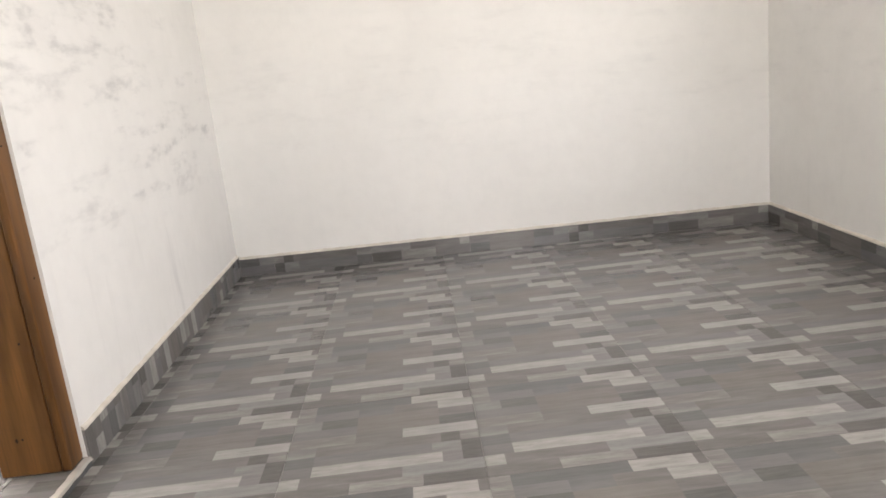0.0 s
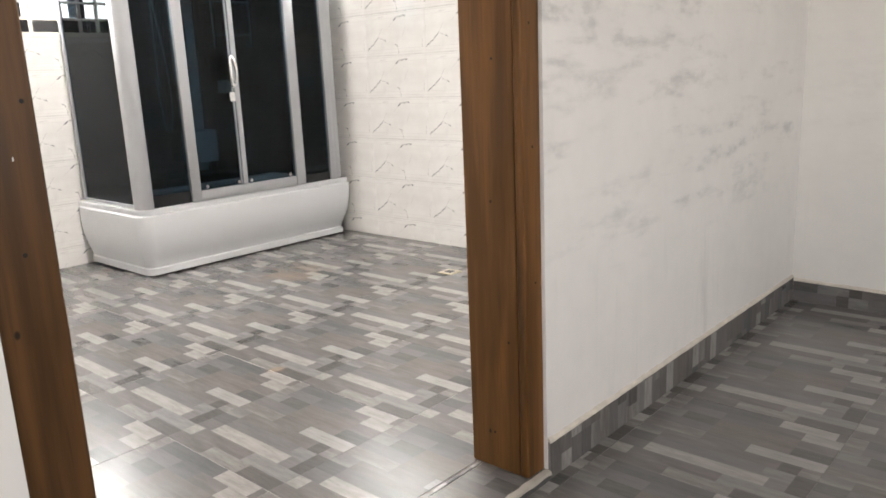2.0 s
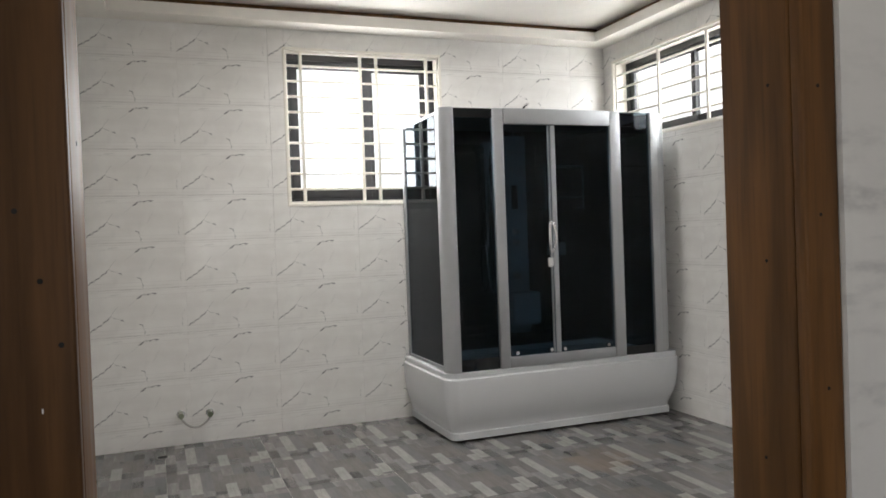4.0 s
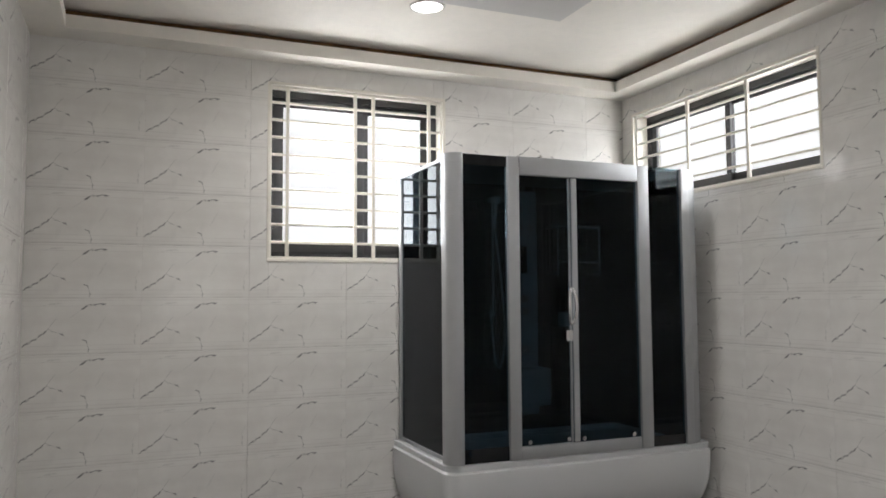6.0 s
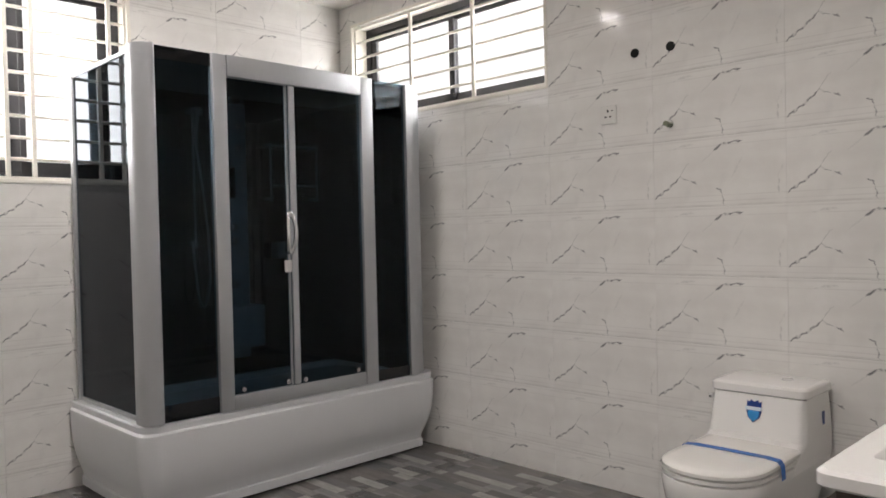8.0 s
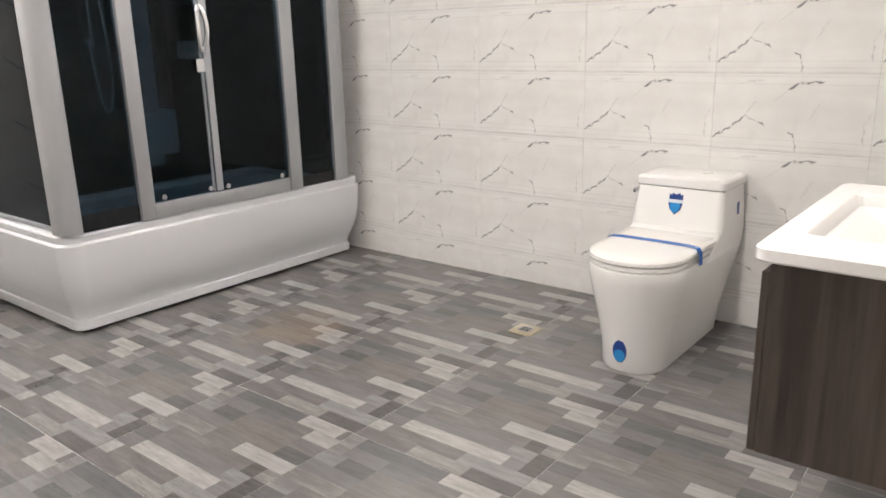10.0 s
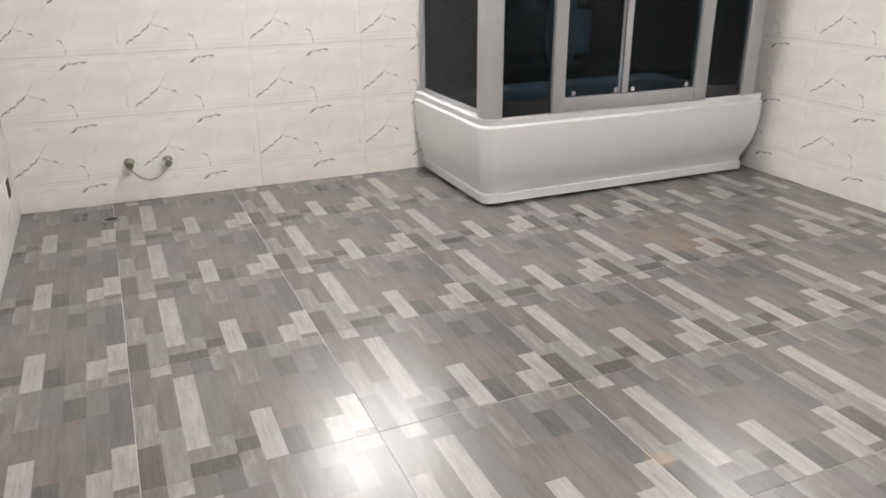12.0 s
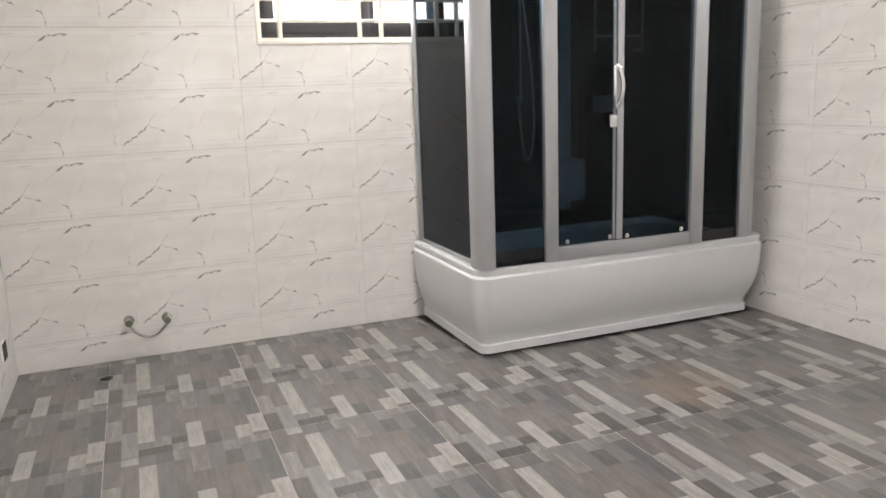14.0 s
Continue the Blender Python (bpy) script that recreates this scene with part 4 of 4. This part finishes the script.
# downlights
def downlight(x, y, z):
    ob = empty("downlight", (x, y, z))
    tagged(ob, "round flush white LED downlight, switched on", "ceiling light", "ceiling downlights")
    bm = bmesh.new()
    loops = [[bm.verts.new((q * math.cos(k * math.tau / 32), q * math.sin(k * math.tau / 32), h)) for k in range(32)] for h, q in ((0, 0.095), (-0.008, 0.092), (-0.010, 0.084), (-0.004, 0.080))]
    skin(bm, loops, caps=False)
    part("ring", bm, WHITEPLASTIC, ob, smooth=True)
    part("diffuser", rod((0, 0, -0.005), (0, 0, -0.003), 0.080, 32), LED, ob, "glowing diffuser disc")
    down_lamp(x, y, z - 0.016, LAMP_W)


LAMP_W = 33.0
# the second is unseen, added by symmetry to brighten the vanity side
for p in ((-4.65, 2.53), (-2.50, 2.53)):
    downlight(*p, CEIL)

# ---- tiles, piece by piece ----
def clip_holes(rect, holes):
    """What is left of a rectangle outside the holes, as rectangles."""
    out = [rect]
    for h in holes:
        nxt = []
        for a0, a1, z0, z1 in out:
            b0, b1, c0, c1 = max(a0, h[0]), min(a1, h[1]), max(z0, h[2]), min(z1, h[3])
            if b0 >= b1 or c0 >= c1:
                nxt.append((a0, a1, z0, z1))
                continue
            nxt += [r for r in ((a0, b0, z0, z1), (b1, a1, z0, z1), (b0, b1, z0, c0), (b0, b1, c1, z1)) if r[1] - r[0] > 1e-4 and r[3] - r[2] > 1e-4]
        out = nxt
    return out


def slab(bm, u0, u1, v0, v1, depth, gap=0.0004, ch=0.0004):
    """A tile with a small bevel round its face; x and z in its plane, the face at y = 0 looking to -y."""
    u0, u1, v0, v1 = u0 + gap, u1 - gap, v0 + gap, v1 - gap
    back = [bm.verts.new((x, depth, z)) for x, z in ((u0, v0), (u1, v0), (u1, v1), (u0, v1))]
    mid = [bm.verts.new((x, ch, z)) for x, z in ((u0, v0), (u1, v0), (u1, v1), (u0, v1))]
    face = [bm.verts.new((x, 0, z)) for x, z in ((u0 + ch, v0 + ch), (u1 - ch, v0 + ch), (u1 - ch, v1 - ch), (u0 + ch, v1 - ch))]
    skin(bm, [back, mid, face], caps=False)
    bm.faces.new(face)


TW, TH = 0.585, 0.298


def tile_wall(parent, length, height, u0, v0, holes, m):
    """Tiles over a wall; u0, v0 is one joint crossing. m carries (along, into the wall, up) to the world."""
    whole = None
    i = math.floor(-u0 / TW)
    while u0 + i * TW < length:
        j = math.floor(-v0 / TH)
        while v0 + j * TH < height:
            cu, cv = u0 + i * TW, v0 + j * TH
            rect = (max(cu, 0), min(cu + TW, length), max(cv, 0), min(cv + TH, height))
            j += 1
            if rect[1] - rect[0] < 0.004 or rect[3] - rect[2] < 0.004:
                continue
            bits = clip_holes(rect, holes)
            if not bits:
                continue
            full = len(bits) == 1 and abs(bits[0][1] - bits[0][0] - TW) < 1e-6 and abs(bits[0][3] - bits[0][2] - TH) < 1e-6
            if full and whole is not None:
                me = whole
            else:
                bm = bmesh.new()
                for a0, a1, z0, z1 in bits:
                    slab(bm, a0 - cu, a1 - cu, z0 - cv, z1 - cv, TT - 0.001)
                me = mesh("tile", bm, TILE)
                if full:
                    whole = me
            ob = new("tile", me)
            ob.parent = parent
            jig = random.Random(i * 97 + j * 13)
            ob.matrix_basis = m @ pose(cu, jig.uniform(-0.0004, 0.0002), cv, jig.uniform(-0.06, 0.06), 0, jig.uniform(-0.05, 0.05))
        i += 1


WH = 2.748
tile_wall(wall_west, YN - YS, WH, 1.75 - YS, 0.134, [(W1[0] - YS, W1[1] - YS, W1[2], W1[3])], pose(XW, YS, 0, 0, 0, 90))
tile_wall(wall_north, XB - XW, WH, -3.24 - XW, 0.145, [(W2[0] - XW, W2[1] - XW, W2[2], W2[3])], pose(XW, YN, 0))
tile_wall(wall_south, XB - XW, WH, 0.3, 0.15, [], pose(XB, YS, 0, 0, 0, 180))
tile_wall(wall_east, YN - DY1, WH, 0.2, 0.15, [], pose(XB, YN, 0, 0, 0, -90))
tile_wall(wall_east, DY0 - YS, WH, 0.0, 0.15, [], pose(XB, DY0, 0, 0, 0, -90))

# floor tiles: ten printed strips along x; each letter is a tone, each digit a length in twentieths of the tile
FT = 0.593
PRINT = ["m7 l7 d6", "W2 m10 l8", "m3 W13 l2 d2", "d3 m12 l3 d2", "l3 m13 d2 l2", "l7 m5 W8", "m7 b9 d4", "l3 d4 b9 m4", "l2 m5 d4 m5 W4", "l2 d11 W6 m1"]
TONES = {"W": 0.77, "l": 0.56, "m": 0.375, "d": 0.195, "b": 0.41}


def floor_mesh(x0, x1, y0, y1, FT=FT):
    """The part of a printed tile inside x0..x1, y0..y1 (in the tile's own metres), with bevelled rim."""
    g, ch, dep = 0.0007, 0.0005, 0.002
    verts, faces, tone, hue = [], [], [], []

    def quad(pts, t, h):
        k = len(verts)
        verts.extend(pts)
        faces.append((k, k + 1, k + 2, k + 3))
        tone.append(t), hue.append(h)

    a0, a1, b0, b1 = x0 + g + ch, x1 - g - ch, y0 + g + ch, y1 - g - ch
    pick = random.Random(5)
    for k, row in enumerate(PRINT):
        s, e = k * FT / 10, (k + 1) * FT / 10
        p = 0.0
        for word in row.split():
            q = p + int(word[1:]) * FT / 20
            t = TONES[word[0]] + pick.uniform(-0.05, 0.05)
            h = 0.9 if word[0] == "b" else pick.uniform(0.0, 0.7)
            u0, u1, w0, w1 = max(p, a0), min(q, a1), max(s, b0), min(e, b1)
            if u1 > u0 and w1 > w0:
                quad([(u0, w0, 0), (u1, w0, 0), (u1, w1, 0), (u0, w1, 0)], t, h)
            p = q
    o = [(x0 + g, y0 + g), (x1 - g, y0 + g), (x1 - g, y1 - g), (x0 + g, y1 - g)]
    i = [(a0, b0), (a1, b0), (a1, b1), (a0, b1)]
    for k in range(4):
        n = (k + 1) % 4
        quad([(*o[k], -ch), (*o[n], -ch), (*i[n], 0), (*i[k], 0)], 0.3, 0.3)
        quad([(*o[k], -dep), (*o[n], -dep), (*o[n], -ch), (*o[k], -ch)], 0.3, 0.3)
    me = bpy.data.meshes.new("tile")
    me.from_pydata(verts, [], faces)
    for key, vals in (("tone", tone), ("hue", hue)):
        at = me.attributes.new(key, "FLOAT", "FACE")
        at.data.foreach_set("value", vals)
    me.materials.append(FLOOR)
    return me


def tile_floor(parent, x0, x1, y0, y1, z, jx, jy, FT=FT):
    """Printed tiles over a rectangle; (jx, jy) is one joint crossing."""
    whole = None
    for i in range(math.floor((x0 - jx) / FT), math.ceil((x1 - jx) / FT)):
        for j in range(math.floor((y0 - jy) / FT), math.ceil((y1 - jy) / FT)):
            cx, cy = jx + i * FT, jy + j * FT
            r = (max(x0 - cx, 0), min(x1 - cx, FT), max(y0 - cy, 0), min(y1 - cy, FT))
            if r[1] - r[0] < 0.006 or r[3] - r[2] < 0.006:
                continue
            if r == (0, FT, 0, FT):
                whole = whole or floor_mesh(*r, FT)
                me = whole
            else:
                me = floor_mesh(*r, FT)
            ob = new("tile", me)
            ob.parent = parent
            jig = random.Random(i * 31 + j * 7)
            ob.matrix_basis = parent.matrix_basis.inverted() @ pose(cx, cy, z + jig.uniform(-0.0006, 0.0004), jig.uniform(-0.04, 0.04), jig.uniform(-0.04, 0.04), 0)


tile_floor(floor, XW, SX0 - 0.001, YS, YN, 0.0, -3.742, 1.585)
tile_floor(floor_bedroom, XA + 0.001, AE, AS, AN, AZ, -0.730, 2.419)
tile_floor(sill, SX0 + 0.002, SX1 - 0.022, DY0, DY1, 0.0, SX0 + 0.02 - FT, 1.585)
part("sill_riser", box(SX1 + 1.5601, SX1 + 1.5765, DY0 - 1.42, DY1 - 1.42, AZ, -0.010, 0.001, 1), FLOOR, sill)
edge = bmesh.new()
rnd = random.Random(3)
line = [[edge.verts.new((SX1 + 1.558 + dx + rnd.uniform(-0.002, 0.002), DY0 - 1.42 + (DY1 - DY0) * k / 60, -0.004 + dz + rnd.uniform(-0.0015, 0.0015))) for dx, dz in ((0, -0.006), (0.0225, -0.008), (0.020, 0.003), (0.0, 0.005))] for k in range(61)]
skin(edge, line)
part("mortar_edge", edge, MORTAR, sill, "light mortar edge")

# bedroom skirting: tiles cut lengthwise, with a ragged mortar bead on top
baseboard = empty("baseboard")
tagged(baseboard, "grey plank-print tile skirting with a rough mortar bead", "skirting", kind="structure")


def skirting(a, b, nrm, SK, crosswise=False):
    """Pieces along the foot of a wall from a to b (x, y), SK high; crosswise: the print stands upright."""
    a, b = Vector((*a, AZ)), Vector((*b, AZ))
    d = (b - a).normalized()
    length = (b - a).length
    basis = Matrix.Translation(a) @ Matrix(((d.x, 0, nrm[0], 0), (d.y, 0, nrm[1], 0), (0, 1, 0, 0), (0, 0, 0, 1)))
    at, k = 0.0, 0
    while at < length - 0.01:
        w = min(FT, length - at)
        cut = 0.18 * (k % 3)
        me = floor_mesh(cut, cut + SK, 0, w) if crosswise else floor_mesh(0, w, cut, cut + SK)
        ob = new("skirting_tile", me)
        ob.parent = baseboard
        ob.matrix_basis = basis @ (pose(at + w, -cut, 0.010, 0, 0, 90) if crosswise else pose(at, -cut, 0.010))
        at += w
        k += 1
    part("skirting_back", box(0, length, 0, SK - 0.001, 0.0005, 0.0082), GROUTGREY, baseboard, m=basis)
    bm = bmesh.new()
    r = random.Random(int(length * 1000))
    n = max(8, int(length / 0.02))
    prof = ((0.0, SK - 0.003), (0.011, SK - 0.003), (0.010, SK + 0.004), (0.0, SK + 0.011))
    skin(bm, [[bm.verts.new((length * i / n, v + r.uniform(-0.0025, 0.0025) * (v > SK), u + r.uniform(-0.001, 0.0015) * (u > 0))) for u, v in prof] for i in range(n + 1)])
    part("mortar_bead", bm, BEAD, baseboard, m=basis)


across = AE - XA
skew = Vector((math.sin(radians(-SKEW)), -math.cos(radians(SKEW))))
NEY = AN - across * math.tan(radians(SKEW))
skirting((XA, AN - 0.001), (XA, DY1 + 0.004), (1, 0), 0.122, True)
skirting((AE - 0.012, NEY), (XA + 0.012, AN), skew, 0.106)
skirting((AE, AS), (AE, NEY - 0.001), (-1, 0), 0.106)
skirting((XA, DY0 - 0.012), (XA, AS), (1, 0), 0.122, True)
